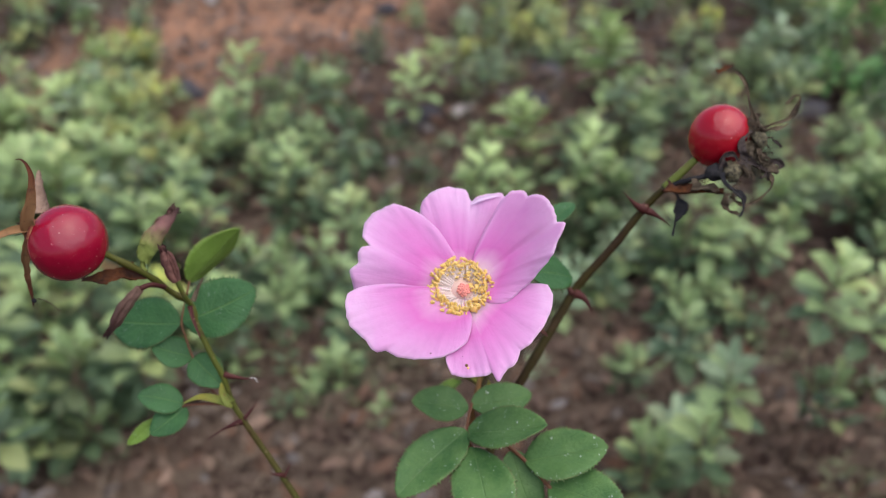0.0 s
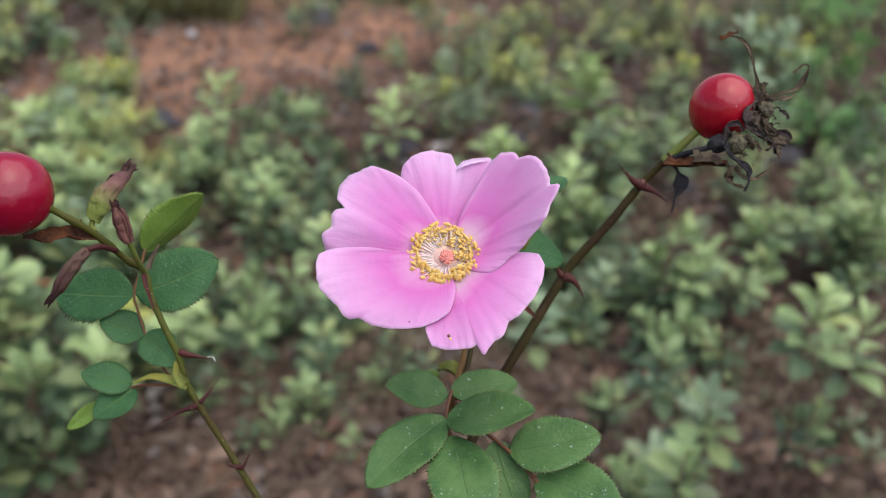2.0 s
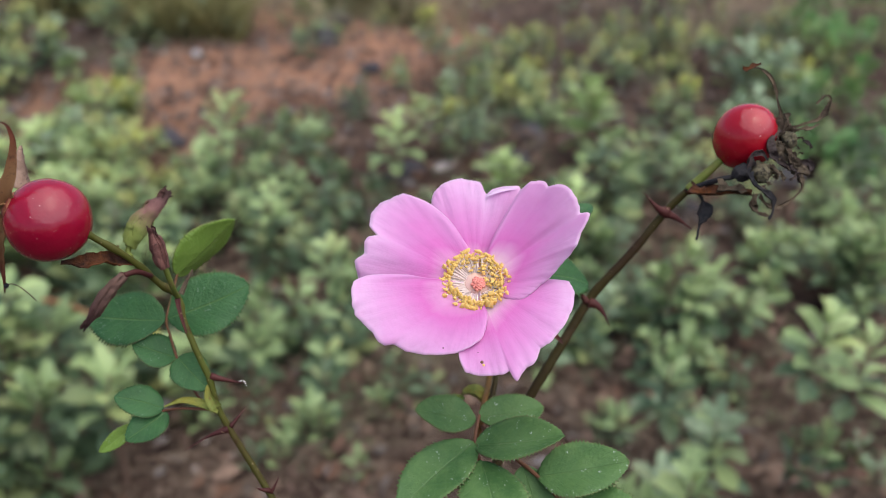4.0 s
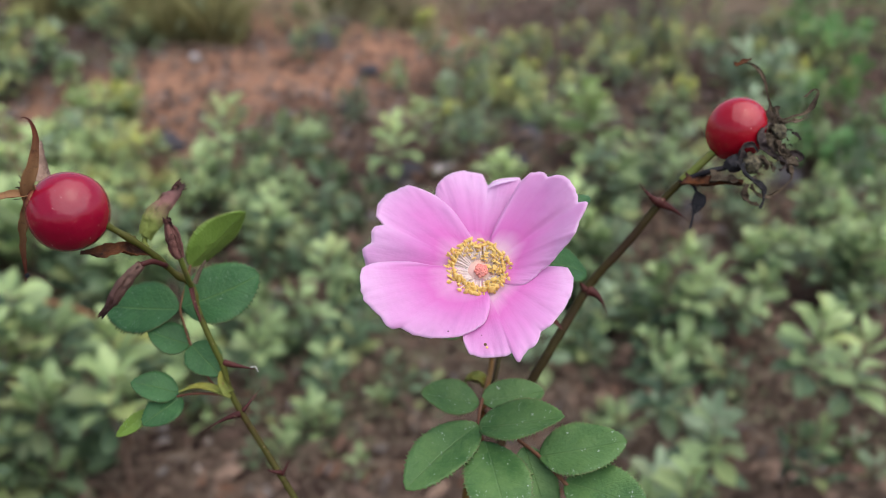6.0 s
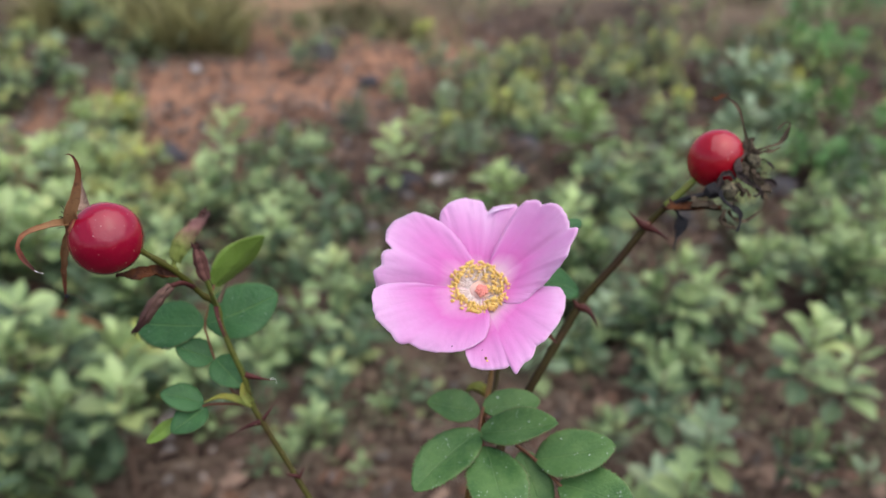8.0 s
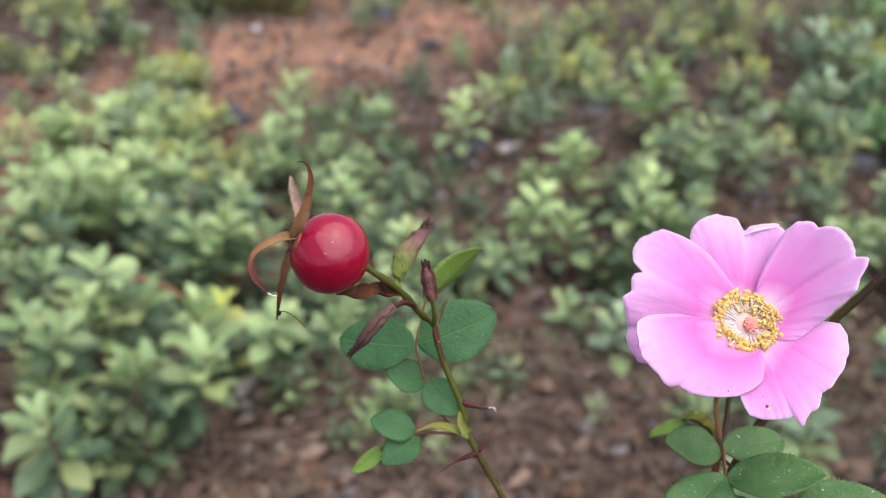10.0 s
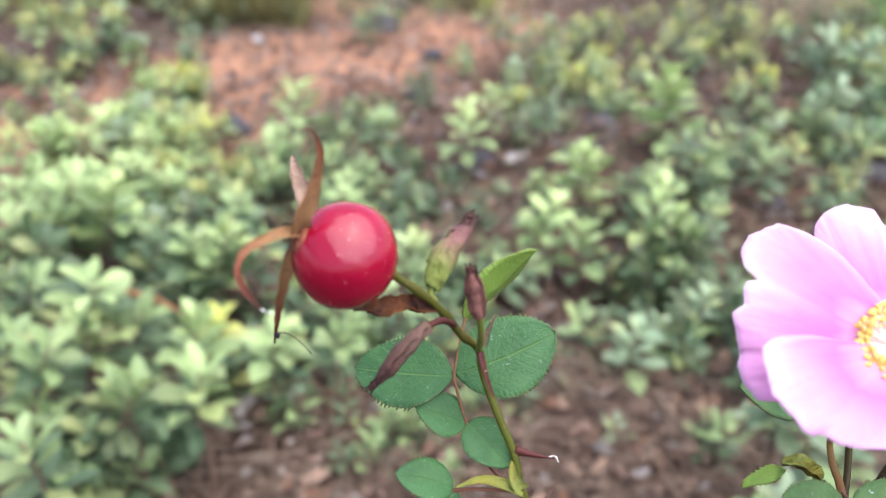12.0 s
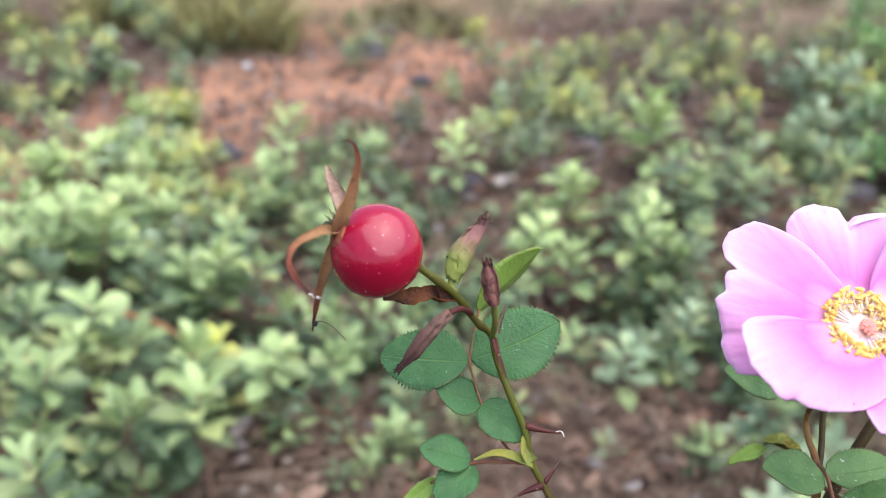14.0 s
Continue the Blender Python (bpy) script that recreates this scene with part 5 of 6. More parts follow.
shrub(-0.48, 0.91, 0.15, 0.02, 2, "light", 0.04)
# dark leaf tone stands in for the shadowed gap at this spot
shrub(-0.47, 1.05, 0.07, 0.05, 3, "dark", 0.026)
shrub(-0.45, 1.14, 0.12, 0.07, 5, "yellow", 0.029)
shrub(-0.38, 1.06, 0.12, 0.06, 4, "mid", 0.029)
shrub(-0.43, 1.00, 0.10, 0.07, 5, "dark", 0.029)
shrub(-0.35, 1.23, 0.12, 0.05, 3, "mid", 0.028)
shrub(-0.32, 0.56, 0.16, 0.012, 2, "mid")
shrub(-0.41, 0.69, 0.16, 0.03, 3, "light", 0.038)
shrub(-0.38, 0.71, 0.15, 0, 1, "mid", 0.038)
shrub(-0.33, 0.84, 0.15, 0.03, 3, "light", 0.038)
shrub(-0.29, 0.83, 0.13, 0.03, 2, "mid")
shrub(-0.36, 0.82, 0.15, 0.02, 2, "mid", 0.038)
shrub(-0.23, 0.67, 0.13, 0.012, 2, "light")
shrub(-0.30, 0.66, 0.13, 0, 1, "light")
shrub(-0.27, 0.58, 0.13, 0, 1, "light")
shrub(-0.40, 0.59, 0.16, 0.02, 2, "mid")
shrub(-0.39, 0.55, 0.14, 0.02, 2, "mid")
shrub(-0.36, 0.55, 0.12, 0.03, 3, "mid", 0.034)
shrub(-0.32, 0.60, 0.08, 0.03, 3, "dark", 0.034)
shrub(-0.33, 0.55, 0.08, 0.03, 2, "mid", 0.031)
shrub(-0.34, 0.45, 0.16, 0, 1, "mid", 0.034)
shrub(-0.24, 0.79, 0.11, 0.05, 3, "mid", 0.034)
shrub(-0.29, 0.81, 0.09, 0.05, 4, "dark")
shrub(-0.44, 0.89, 0.10, 0.06, 4, "dark")
shrub(-0.19, 0.77, 0.09, 0.04, 3, "mid", 0.032)
shrub(-0.54, 0.84, 0.12, 0.05, 3, "dark")
shrub(-0.37, 0.82, 0.09, 0.05, 3, "dark", 0.034)
shrub(-0.29, 0.73, 0.07, 0.04, 3, "dark", 0.031)
shrub(0.09, 0.79, 0.06, 0.03, 2, "dark", 0.022)
shrub(-0.11, 0.65, 0.04, 0, 1, "mid", 0.03)
shrub(-0.14, 0.62, 0.04, 0, 1, "mid", 0.026)
shrub(0.17, 0.84, 0.06, 0.05, 3, "dark", 0.022)
shrub(-0.01, 0.93, 0.11, 0.05, 3, "mid", 0.028)
shrub(-0.06, 0.95, 0.08, 0.06, 4, "dark", 0.026)
shrub(0.12, 0.93, 0.08, 0.06, 4, "dark", 0.026)
shrub(0.19, 0.98, 0.11, 0.05, 3, "mid", 0.028)
shrub(-0.73, 1.13, 0.14, 0.06, 3, "yellow", 0.028)
shrub(-0.62, 1.00, 0.15, 0.05, 4, "light", 0.028)
shrub(-0.59, 0.88, 0.15, 0.05, 3, "light")
shrub(-0.68, 1.18, 0.13, 0.05, 3, "light", 0.028)
shrub(-0.56, 1.09, 0.14, 0.05, 4, "pale", 0.028)
shrub(-0.51, 1.21, 0.12, 0.05, 3, "yellow", 0.028)
shrub(-0.40, 1.14, 0.12, 0.05, 3, "yellow", 0.028)
shrub(-0.61, 1.40, 0.11, 0.06, 4, "yellow", 0.028)
shrub(-0.54, 1.39, 0.10, 0.05, 4, "yellow", 0.024)
shrub(-0.51, 0.75, 0.15, 0.04, 2, "mid")
shrub(-0.48, 0.99, 0.09, 0.05, 3, "grey", 0.026)
# dark tone again paints the shadow between the neighbouring shrubs
shrub(-0.39, 0.98, 0.08, 0.05, 3, "dark", 0.027)
shrub(-0.37, 1.19, 0.12, 0.05, 3, "light", 0.028)
shrub(-0.54, 0.96, 0.14, 0.05, 3, "mid", 0.029)
shrub(-0.46, 0.63, 0.15, 0.03, 2, "mid")
shrub(-0.74, 1.30, 0.14, 0.08, 5, "light", 0.028)
shrub(-0.60, 1.29, 0.14, 0.07, 4, "grey", 0.028)

for x, y, tall, size in ((-0.05, 2.47, 0.10, 0.032), (0.21, 2.00, 0.10, 0.026), (0.45, 2.03, 0.12, 0.028), (0.53, 1.79, 0.12, 0.028), (0.84, 1.97, 0.13, 0.030),
                         (0.02, 1.67, 0.08, 0.026), (0.13, 1.79, 0.10, 0.024), (-0.63, 1.62, 0.12, 0.028), (-0.60, 1.55, 0.10, 0.026), (-0.51, 1.32, 0.10, 0.024), (-0.30, 0.70, 0.12, 0.030)):
    shrub(x, y, tall, 0.02, 2, "lime", size, False)


def tussock(x, y, tall, wide, blades, material, label, seed):
    """A clump of fine grass and twigs, thick and dark at the foot."""
    rng = random.Random(seed)
    ob = thing("grass_tussock", (x, y, rise(x, y) - 0.004), label, "grass tussock", "grass tussocks")
    verts, faces, uvs = [], [], []
    for k in range(blades):
        a, d = rng.uniform(0, 6.28), wide * math.sqrt(rng.random())
        foot_ = Vector((x + 0.75 * d * math.cos(a), y + 0.75 * d * math.sin(a), rise(x, y) - 0.004))
        h = tall * rng.uniform(0.35, 1.1) * (1 - 0.6 * (d / wide) ** 2)
        lean = Vector((math.cos(a) * d / wide * 0.6 + rng.uniform(-0.35, 0.35), math.sin(a) * d / wide * 0.6 + rng.uniform(-0.35, 0.35), 1.0)) * h
        b = rng.uniform(0, 6.28)
        side = Vector((math.cos(b), math.sin(b), 0)) * rng.uniform(0.0012, 0.0034)
        droop = Vector((lean.x * 0.4, lean.y * 0.4, -0.12 * h))
        o = len(verts)
        verts += [foot_ - side, foot_ + side, foot_ + lean * 0.55 - side * 1.2, foot_ + lean * 0.55 + side * 1.2, foot_ + lean + droop]
        faces += [(o, o + 1, o + 3, o + 2), (o + 2, o + 3, o + 4)]
        uvs += [(0, 0), (0, 1), (0.5, 0), (0.5, 1), (1, 0.5)]
    part("foliage", (verts, faces, uvs), material, ob)
    return ob


rng = random.Random(15)
for x, y, tall, wide, number, material, label in ((-0.80, 2.55, 0.26, 0.22, 7, OLIVE_GRASS, "olive dry grass tussock with a dark foot"), (-1.12, 2.80, 0.24, 0.24, 6, OLIVE_GRASS, "olive dry grass tussock with a dark foot"),
                                                  (-0.26, 2.80, 0.18, 0.14, 4, DARK_GRASS, "dark olive grass tussock beside the bare earth"), (-1.40, 2.45, 0.15, 0.22, 4, OLIVE_GRASS, "thin olive dry grass tussock")):
    for k in range(number):
        a, d = rng.uniform(0, 6.28), wide * math.sqrt(rng.random())
        small = rng.uniform(0.4, 1.0)
        tussock(x + d * math.cos(a), y + d * math.sin(a), tall * small, 0.05 + 0.08 * small, int(330 * small), material, label, 100 + k + number * 10)

for x, y, tall, tone, size in ((0.11, 0.77, 0.06, "silver", 0.030), (0.14, 0.81, 0.08, "grey", 0.028), (0.06, 0.82, 0.06, "mid", 0.030), (0.17, 0.65, 0.05, "mid", 0.022), (0.19, 0.84, 0.08, "silver", 0.026),
                               (-0.10, 0.66, 0.03, "dark", 0.022), (0.08, 0.67, 0.02, "grey", 0.022), (-0.06, 0.70, 0.035, "mid", 0.026)):
    shrub(x, y, tall, 0, 1, tone, size, False)

# ---- litter on the earth ----
def litter(name, label, material, count, long_, wide, area, seed, flat=True, lift=0.004):
    rng = random.Random(seed)
    verts, faces = [], []
    for k in range(count):
        x, y = rng.uniform(area[0], area[1]), area[2] + (area[3] - area[2]) * rng.random() ** 1.5
        a = rng.uniform(0, math.pi)
        ln, w = long_ * rng.uniform(0.35, 1.2), wide * rng.uniform(0.6, 1.4)
        z = rise(x, y) + rng.uniform(0.2, 1.0) * lift + 0.006
        d = Vector((math.cos(a), math.sin(a), rng.uniform(-0.18, 0.18)))
        s = Vector((-math.sin(a), math.cos(a), rng.uniform(-0.3, 0.3))) * w / 2
        c = Vector((x, y, z))
        b = s.cross(d).normalized() * rng.uniform(-0.15, 0.15) * ln
        up = Vector((0, 0, w * (0.12 if flat else 0.8)))
        o = len(verts)
        for q, g in ((-0.5, 0.4), (0, 1.0), (0.5, 0.3)):
            m = c + d * ln * q + b * (1 - 4 * q * q)
            verts += [m - s * g, m + s * g, m + up * g]
        for i in (0, 3):
            faces += [(o + i, o + i + 3, o + i + 5, o + i + 2), (o + i + 2, o + i + 5, o + i + 4, o + i + 1), (o + i + 1, o + i + 4, o + i + 3, o + i)]
        faces += [(o, o + 2, o + 1), (o + 6, o + 7, o + 8)]
    me = bpy.data.meshes.new(name)
    me.from_pydata([tuple(v) for v in verts], [], faces)
    me.materials.append(material)
    tagged(new(name, me), label, "litter", kind="stuff")


litter("leaf_litter", "brown dead leaf litter strewn over red earth", LITTER, 20000, 0.010, 0.0042, (-1.6, 1.8, 0.3, 3.6), 3)
litter("leaf_litter", "brown dead leaf litter strewn over red earth", LITTER, 9000, 0.009, 0.004, (-0.7, 0.8, 0.4, 1.3), 13)
litter("dry_needles", "dry straw-coloured needles and twigs on the earth", STRAW, 2600, 0.06, 0.0013, (-0.7, 0.8, 0.4, 1.3), 14, False, 0.014)
litter("dry_needles", "dry straw-coloured needles and twigs on the earth", STRAW, 8000, 0.06, 0.0016, (-1.5, 1.7, 0.3, 3.2), 4, False, 0.012)
litter("dark_twigs", "dark broken twigs and bark scattered on the earth", BARK_BITS, 2600, 0.03, 0.0022, (-1.5, 1.7, 0.3, 3.4), 6, False, 0.010)
litter("dead_leaves", "curled red-brown dead leaves lying on the earth", DEAD_LEAF, 2600, 0.022, 0.011, (-0.8, 0.9, 0.4, 1.9), 61, False, 0.012)
litter("dead_leaves", "grey weathered dead leaves lying on the earth", GREY_LEAF, 900, 0.018, 0.009, (-0.9, 1.0, 0.4, 2.2), 62, False, 0.010)
litter("dead_leaves", "grey weathered dead leaves lying on the earth", GREY_LEAF, 700, 0.022, 0.012, (-1.2, 0.5, 1.5, 3.2), 64, False, 0.010)
litter("dead_leaves", "curled red-brown dead leaves lying on the earth", LITTER, 1500, 0.026, 0.013, (-1.2, 0.5, 1.5, 3.2), 65, False, 0.010)
litter("dry_needles", "dry straw-coloured needles and twigs on the earth", STRAW, 3000, 0.045, 0.0011, (-0.35, 0.5, 0.42, 0.85), 63, False, 0.018)
litter("wood_chips", "bleached wood chips scattered on the earth", CHIP, 260, 0.014, 0.006, (-1.3, 1.5, 0.5, 3.4), 5)


def dry_turf():
    """Thin dry grass beyond the bare earth."""
    rng = random.Random(9)
    verts, faces = [], []
    while len(verts) < 5 * 7000:
        y = 2.5 + 6.0 * rng.random() ** 1.4
        x = rng.uniform(-0.7, 0.7) * (y + 0.3)
        if noise.noise(Vector((x * 1.1, y * 1.1, 2.0))) < -0.05:
            continue
        h, a = rng.uniform(0.05, 0.17), rng.uniform(0, 6.28)
        lean = Vector((rng.uniform(-0.5, 0.5), rng.uniform(-0.5, 0.5), 1)) * h
        side = Vector((math.cos(a), math.sin(a), 0)) * rng.uniform(0.001, 0.0022)
        c = Vector((x, y, rise(x, y) - 0.003))
        o = len(verts)
        m = c + lean * 0.55
        verts += [c - side, c + side, m + side * 0.8, m - side * 0.8, c + lean + Vector((lean.x, lean.y, -0.1 * h)) * 0.5]
        faces += [(o, o + 1, o + 2, o + 3), (o + 3, o + 2, o + 4)]
    me = bpy.data.meshes.new("dry_grass")
    me.from_pydata([tuple(v) for v in verts], [], faces)
    me.materials.append(TURF)
    tagged(new("dry_grass", me), "thin dry grass in straw and dull green", "grass", kind="stuff")


dry_turf()


def undergrowth():
    """Small leaves of low herbs, green and brown, between the shrubs."""
    rng = random.Random(41)
    verts, faces = [], []
    while len(verts) < 6 * 15000:
        y = 0.38 + 3.4 * rng.random() ** 1.2
        x = rng.uniform(-0.66, 0.66) * (y + 0.25)
        thick = noise.noise(Vector((x * 3.0, y * 3.0, 4.0))) + 0.6 * noise.noise(Vector((x * 9.0, y * 9.0, 1.0)))
        if thick < 0.05 or trodden(x, y) < 0.32 and rng.random() < 0.85:
            continue
        a, ln = rng.uniform(0, 6.28), rng.uniform(0.006, 0.016)
        way = Vector((math.cos(a), math.sin(a), rng.uniform(-0.3, 0.9))).normalized() * ln
        side = Vector((-math.sin(a), math.cos(a), rng.uniform(-0.3, 0.3))) * ln * rng.uniform(0.18, 0.32)
        c = Vector((x, y, rise(x, y) + 0.004 + rng.random() ** 2 * 0.05 * min(1, thick + 0.4)))
        o = len(verts)
        fold = Vector((0, 0, 0.15 * ln))
        verts += [c, c + way * 0.55 + side + fold, c + way, c + way * 0.55 - side + fold, c + way * 0.5, c - way * 0.2]
        faces += [(o, o + 4, o + 1), (o + 4, o + 2, o + 1), (o, o + 3, o + 4), (o + 4, o + 3, o + 2), (o + 5, o + 4, o)]
    me = bpy.data.meshes.new("undergrowth")
    me.from_pydata([tuple(v) for v in verts], [], faces)
    me.materials.append(UNDER)
    tagged(new("undergrowth", me), "low mixed undergrowth of small green and brown leaves", "undergrowth", kind="stuff")


undergrowth()


def stone(x, y, r, seed):
    rng = random.Random(seed)
    v, f, t = ball((0, 0, 0), (r, r * 0.6), (0.2, 0.1, 1), 8, 12)
    v = [Vector(p) * (1 + 0.25 * noise.noise(Vector(p) / r * 1.3 + Vector((seed, 0, 0)))) for p in v]
    ob = new("stone", mesh_of("stone", (v, f, t), ROCK))
    ob.location = (x, y, rise(x, y) + r * 0.25)
    ob.rotation_euler = (0, 0, rng.uniform(0, 6))
    tagged(ob, "small dark grey stone half sunk in earth", "stone", "stones")


def dry_stalk(points, r=0.0012, material=None, label="thin dry straw-coloured grass stalk"):
    ob = thing("dry_stalk", points[0], label, "grass stalk" if material is None else "twig", "dry stalks" if material is None else "bare twigs")
    part("stalk", tube(points, lambda s: r * (1 - 0.6 * s), 5, 6), material or STRAW, ob)


stone(0.12, 1.42, 0.026, 1010)
stone(0.18, 1.66, 0.024, 1045)
stone(-0.09, 1.36, 0.022, 790)
stone(-0.53, 1.55, 0.022, 392)
stone(-0.06, 1.40, 0.030, 715)
stone(-0.38, 2.58, 0.035, 560)
stone(-0.19, 2.13, 0.030, 735)
stone(-0.34, 2.66, 0.050, 680)
stone(-0.20, 1.76, 0.025, 615)
stone(-0.55, 1.20, 0.030, 250)
stone(0.40, 1.26, 0.020, 1345)
stone(0.39, 1.83, 0.020, 1080)
def chip(x, y, long_, turn, material, label):
    """A flat splinter of weathered wood."""
    rng = random.Random(round(x * 1000))
    v, f, t = ribbon([(-0.5, 0, 0), (-0.2, 0.03, 0.02), (0.2, -0.02, 0.03), (0.5, 0.02, 0.0)], lambda s: 0.10 + 0.26 * math.sin(math.pi * min(1, s + 0.1)), 0.10, 5, hint=(0, 0.2, 1), curl=0.2, crumple=0.15)
    ob = new("wood_chip", mesh_of("wood_chip", ([Vector(p) * long_ for p in v], f, t), material))
    ob.location = (x, y, rise(x, y) + 0.010)
    ob.rotation_euler = (rng.uniform(-0.2, 0.2), rng.uniform(-0.2, 0.2), turn)
    tagged(ob, label, "wood chip", "wood chips")


for x, y, long_, turn in ((0.01, 1.42, 0.065, 1.0), (-0.64, 2.17, 0.07, 2.2), (-0.27, 0.69, 0.040, 1.5), (0.08, 0.73, 0.022, 0.8), (0.29, 0.90, 0.03, 0.1), (-0.23, 0.70, 0.018, 0.4), (-0.09, 1.10, 0.03, 1.2), (-0.13, 1.18, 0.028, 0.3)):
    chip(x, y, long_, turn, CHIP, "bleached grey wood chip lying on the earth")
for x, y, long_, turn in ((0.28, 0.61, 0.030, 0.5), (0.32, 0.62, 0.045, 2.6), (0.30, 0.72, 0.022, 1.0), (-0.13, 0.79, 0.022, 0.2), (0.13, 1.47, 0.04, 0.2)):
    chip(x, y, long_, turn, DEAD_LEAF, "curled orange-brown bark chip lying on the earth")
stone(0.12, 1.44, 0.040, 2001)
stone(0.17, 1.62, 0.030, 2002)
stone(-0.51, 1.50, 0.034, 2003)
stone(0.62, 1.42, 0.034, 2005)
stone(-0.34, 2.43, 0.045, 2006)
dry_stalk([(0.170, 0.640, 0.010), (0.130, 0.670, 0.030), (0.090, 0.705, 0.045), (0.060, 0.730, 0.055)], 0.0013)
dry_stalk([(0.180, 0.630, 0.010), (0.150, 0.665, 0.028), (0.120, 0.700, 0.042)], 0.0012)
dry_stalk([(-0.410, 0.750, 0.100), (-0.370, 0.745, 0.095), (-0.340, 0.740, 0.075), (-0.300, 0.730, 0.010)], 0.0030, BARK_ORANGE, "bare orange-brown twig among shrubs")
dry_stalk([(-0.340, 0.690, 0.010), (-0.310, 0.710, 0.060), (-0.260, 0.720, 0.085)], 0.0022, BARK_ORANGE, "bare orange-brown twig among shrubs")
dry_stalk([(0.400, 0.710, 0.010), (0.360, 0.690, 0.040), (0.320, 0.680, 0.070), (0.280, 0.680, 0.090)])
dry_stalk([(0.390, 0.610, 0.010), (0.340, 0.590, 0.040), (0.300, 0.580, 0.060), (0.280, 0.580, 0.050), (0.300, 0.590, 0.020)])
dry_stalk([(0.180, 0.640, 0.010), (0.140, 0.660, 0.030), (0.120, 0.690, 0.050)])
dry_stalk([(0.160, 0.530, 0.010), (0.120, 0.560, 0.040), (0.090, 0.600, 0.070)], 0.0016)
dry_stalk([(0.490, 0.750, 0.020), (0.420, 0.710, 0.030), (0.350, 0.660, 0.030)], 0.0014)
dry_stalk([(0.190, 0.640, 0.010), (0.160, 0.660, 0.040), (0.140, 0.680, 0.070)])
dry_stalk([(0.200, 0.640, 0.010), (0.180, 0.650, 0.040), (0.160, 0.670, 0.070)])
dry_stalk([(0.220, 0.650, 0.010), (0.180, 0.660, 0.030), (0.150, 0.670, 0.050)])
dry_stalk([(0.140, 0.630, 0.010), (0.130, 0.670, 0.030), (0.130, 0.710, 0.040)])
dry_stalk([(-0.020, 0.630, 0.010), (-0.000, 0.650, 0.030), (0.020, 0.680, 0.030)])


# ---- small growth between and beyond the shrubs ----
GROWTH = {"verts": [], "faces": [], "uvs": [], "mats": []}
GROWTH_TONES = list(SHRUB)


def sprout(x, y, tall, spread, shoots, tone, size):
    """Adds the whorls of one small plant, and its stems, to the joined growth."""
    rng = random.Random(round(x * 997 + y * 131 + tall * 17))
    for k in range(shoots):
        a = k * 2.399 + rng.uniform(-0.5, 0.5)
        d = spread * math.sqrt((k + 0.3) / shoots) if shoots > 1 else 0.0
        tip = Vector((x + d * math.cos(a), y + d * math.sin(a), rise(x, y) + tall * rng.uniform(0.5, 1.08)))
        lean = Vector((math.cos(a) * 0.35 + rng.uniform(-0.2, 0.2), math.sin(a) * 0.35 + rng.uniform(-0.2, 0.2), 1)).normalized()
        turn = Matrix.Translation(tip) @ lean.to_track_quat("Z", "Y").to_matrix().to_4x4() @ Matrix.Rotation(rng.uniform(0, 6.28), 4, "Z")
        for m, which, s in whorl(rng, rng.randrange(8, 15), size, min(0.05, tall * 0.7), rng.uniform(0.1, 1.0)):
            v, f, t = LEAF_SHAPES[which]
            o = len(GROWTH["verts"])
            GROWTH["verts"] += [tuple(turn @ m @ Vector(p)) for p in v]
            GROWTH["faces"] += [tuple(i + o for i in g) for g in f]
            GROWTH["uvs"] += t
            GROWTH["mats"] += [GROWTH_TONES.index(aged_shaded(tone, s, rng))] * len(f)
        v, f, t = tube([(x, y, rise(x, y) - 0.004), tuple(tip - lean * 0.02), tuple(tip)], 0.0016, 4, 2)
        o = len(GROWTH["verts"])
        GROWTH["verts"] += [tuple(p) for p in v]
        GROWTH["faces"] += [tuple(i + o for i in g) for g in f]
        GROWTH["uvs"] += t
        GROWTH["mats"] += [len(GROWTH_TONES)] * len(f)


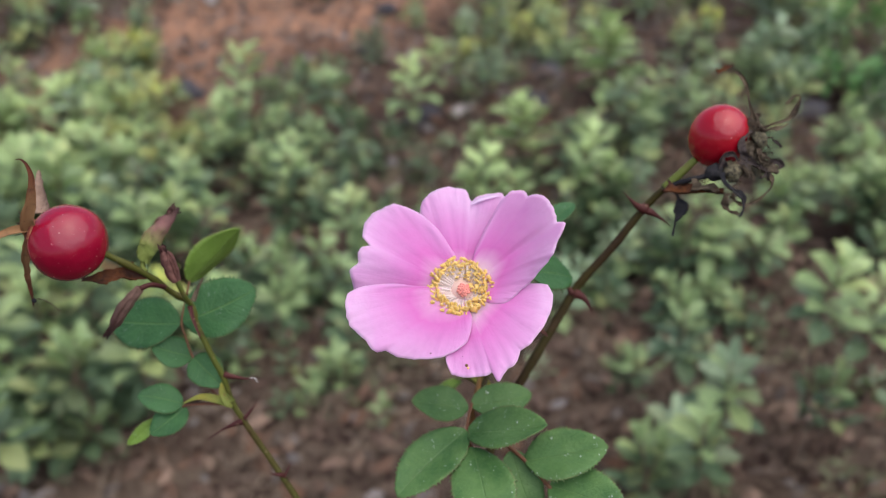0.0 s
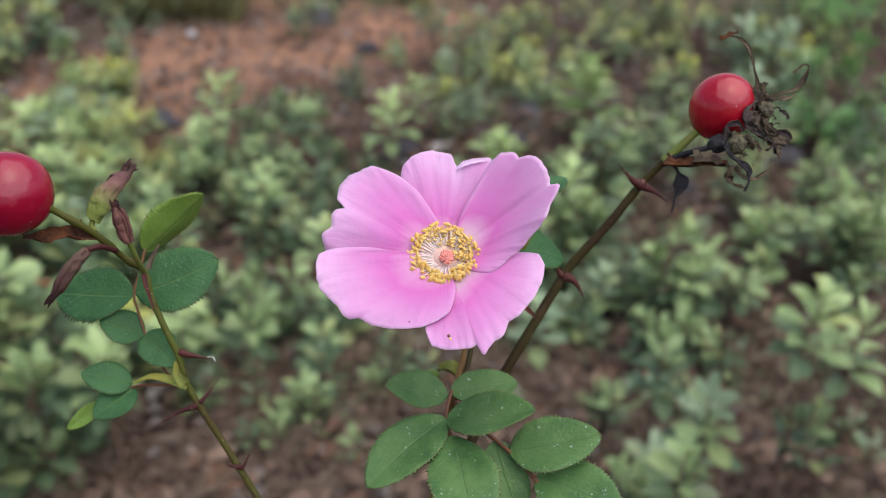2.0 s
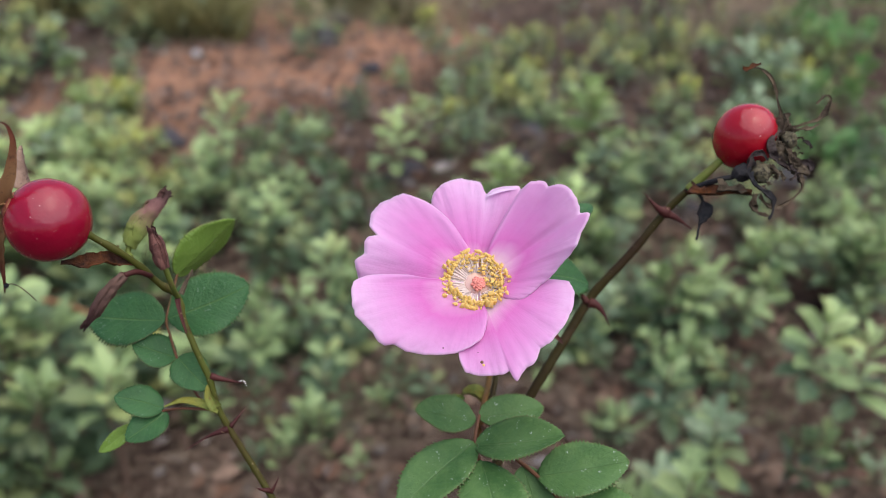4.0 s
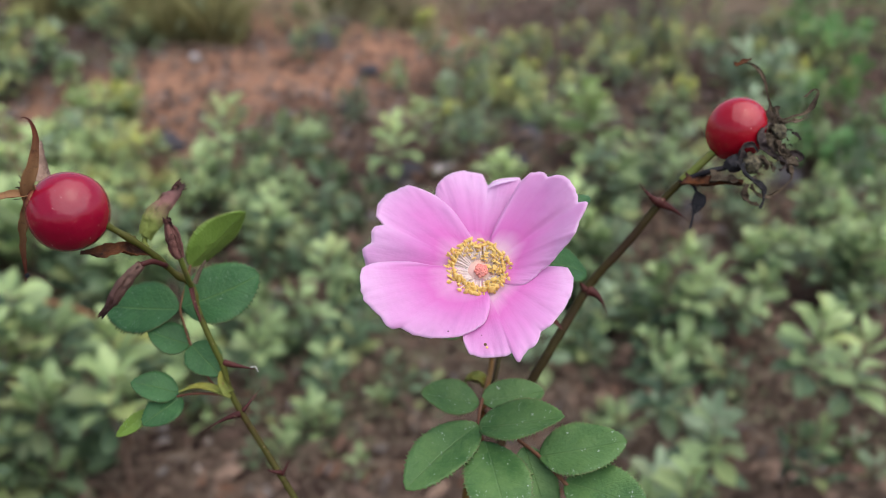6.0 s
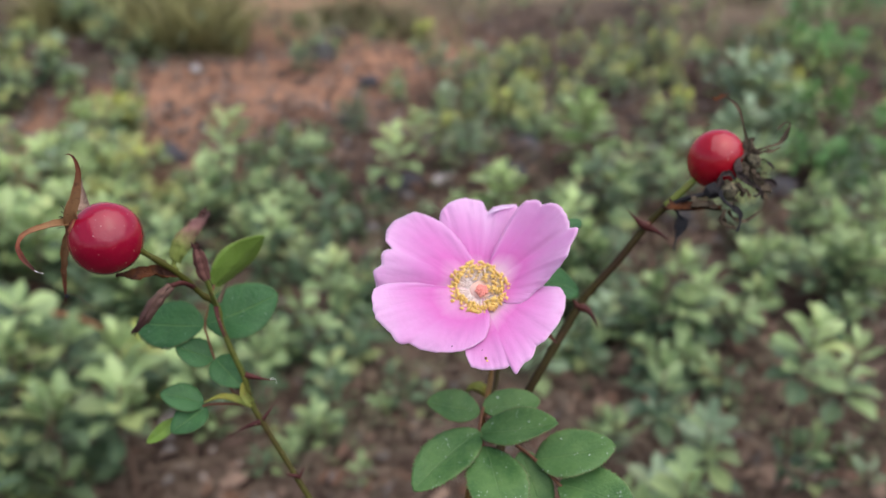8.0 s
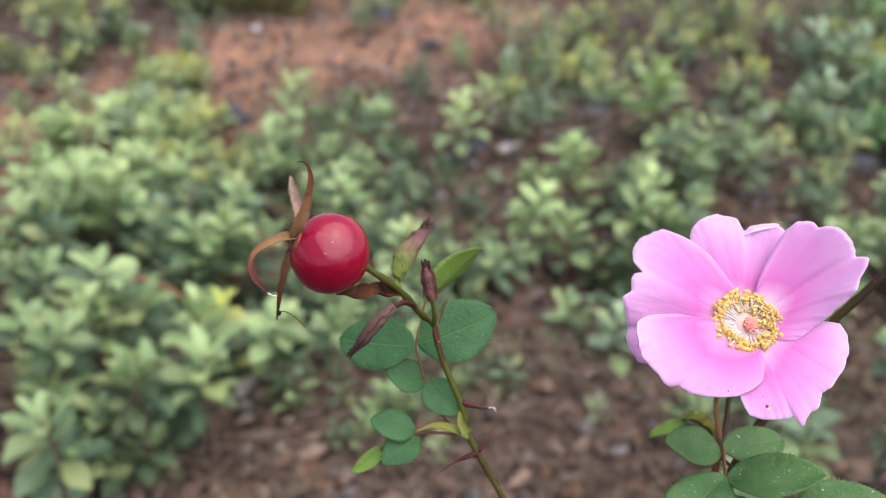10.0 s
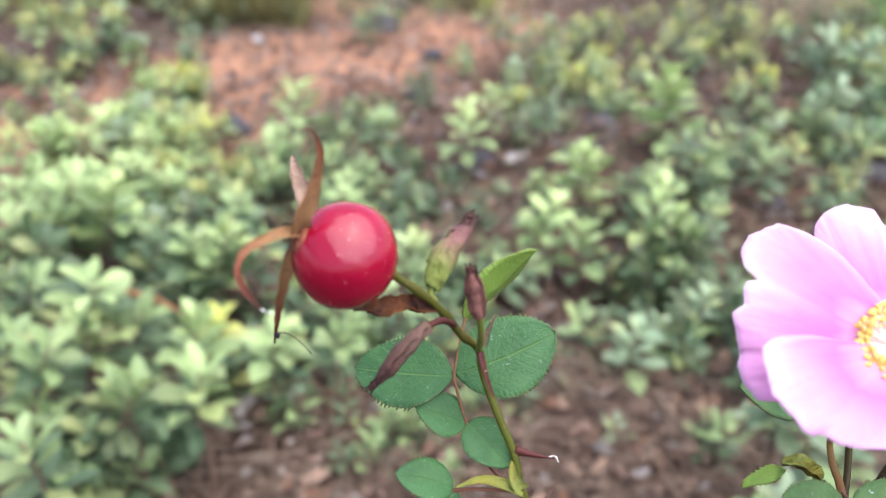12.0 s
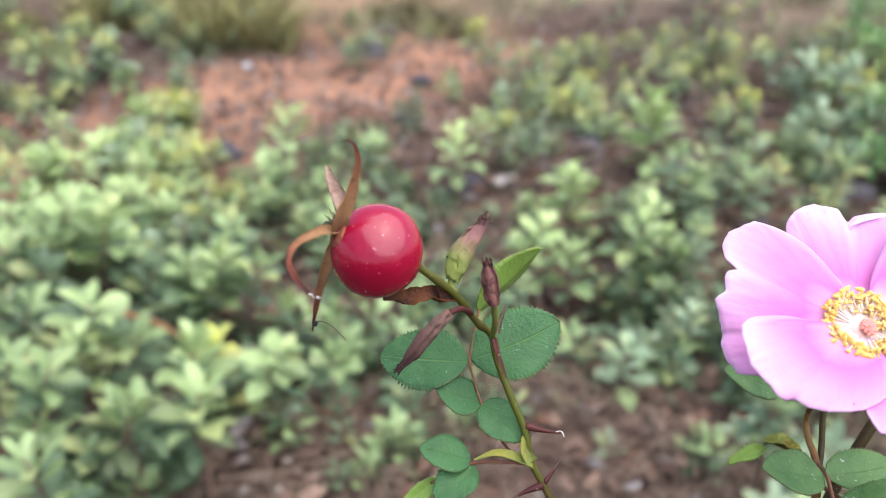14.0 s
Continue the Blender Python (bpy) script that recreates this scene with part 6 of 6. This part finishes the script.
rng = random.Random(52)
made = 0
while made < 120:
    y = 0.60 + 1.25 * rng.random()
    x = rng.uniform(-0.58, 0.60) * (y + 0.12)
    bare = -0.27 < x < 0.10 and y < 0.80 or 0.28 < x < 0.5 and y < 0.75
    if trodden(x, y) < 0.34 or noise.noise(Vector((x * 4.0, y * 4.0, 3.0))) < 0.0 or bare and rng.random() < 0.9:
        continue
    sprout(x, y, rng.uniform(0.02, 0.07), rng.uniform(0.015, 0.04), rng.randrange(1, 4), rng.choice(("dark", "dark", "mid", "grey", "dark")), rng.uniform(0.014, 0.023))
    made += 1
made = 0
while made < 80:
    y = rng.uniform(1.15, 3.0)
    x = rng.uniform(-0.60, 0.62) * (y + 0.15)
    if trodden(x, y) < 0.36 or noise.noise(Vector((x * 2.2, y * 2.2, 7.0))) < -0.15:
        continue
    sprout(x, y, rng.uniform(0.05, 0.13), rng.uniform(0.03, 0.06), rng.randrange(2, 5), rng.choice(("yellow", "mid", "dark", "grey", "yellow") if y > 1.6 else ("mid", "dark", "dark", "yellow", "grey")), rng.uniform(0.018, 0.027))
    made += 1
for k in range(46):
    y = 3.0 + 5.5 * rng.random() ** 1.3
    x = rng.uniform(-0.62, 0.62) * (y + 0.3)
    if -0.45 < x / y < -0.05 and y < 4.6 and rng.random() < 0.8:
        continue
    sprout(x, y, rng.uniform(0.10, 0.22), rng.uniform(0.12, 0.26), rng.randrange(6, 11), rng.choice(("mid", "yellow", "yellow", "mid", "dark")), 0.036)
for x, y in ((-0.70, 2.34), (-0.86, 2.36), (-0.95, 2.50), (-0.78, 2.30), (-0.60, 2.42), (-0.20, 2.66), (-0.34, 2.70)):
    sprout(x, y, rng.uniform(0.04, 0.09), 0.05, 4, rng.choice(("dark", "yellow")), 0.022)
made = 0
while made < 64:
    y = 2.3 + 2.6 * rng.random() ** 1.2
    x = rng.uniform(-0.75, 0.72) * (y + 0.1)
    if trodden(x, y) < 0.40 or noise.noise(Vector((x * 1.8, y * 1.8, 1.0))) < -0.12:
        continue
    sprout(x, y, rng.uniform(0.06, 0.16), rng.uniform(0.05, 0.12), rng.randrange(3, 8), rng.choice(("yellow", "light", "mid", "lime", "yellow", "grey")), rng.uniform(0.020, 0.032))
    made += 1
me = mesh_of("small_growth", (GROWTH["verts"], GROWTH["faces"], GROWTH["uvs"]), SHRUB[GROWTH_TONES[0]])
for tone in GROWTH_TONES[1:]:
    me.materials.append(SHRUB[tone])
me.materials.append(BARK)
me.polygons.foreach_set("material_index", GROWTH["mats"])
tagged(new("small_growth", me), "small leafy sprouts in dull and yellow greens among shrubs", "undergrowth", kind="stuff")
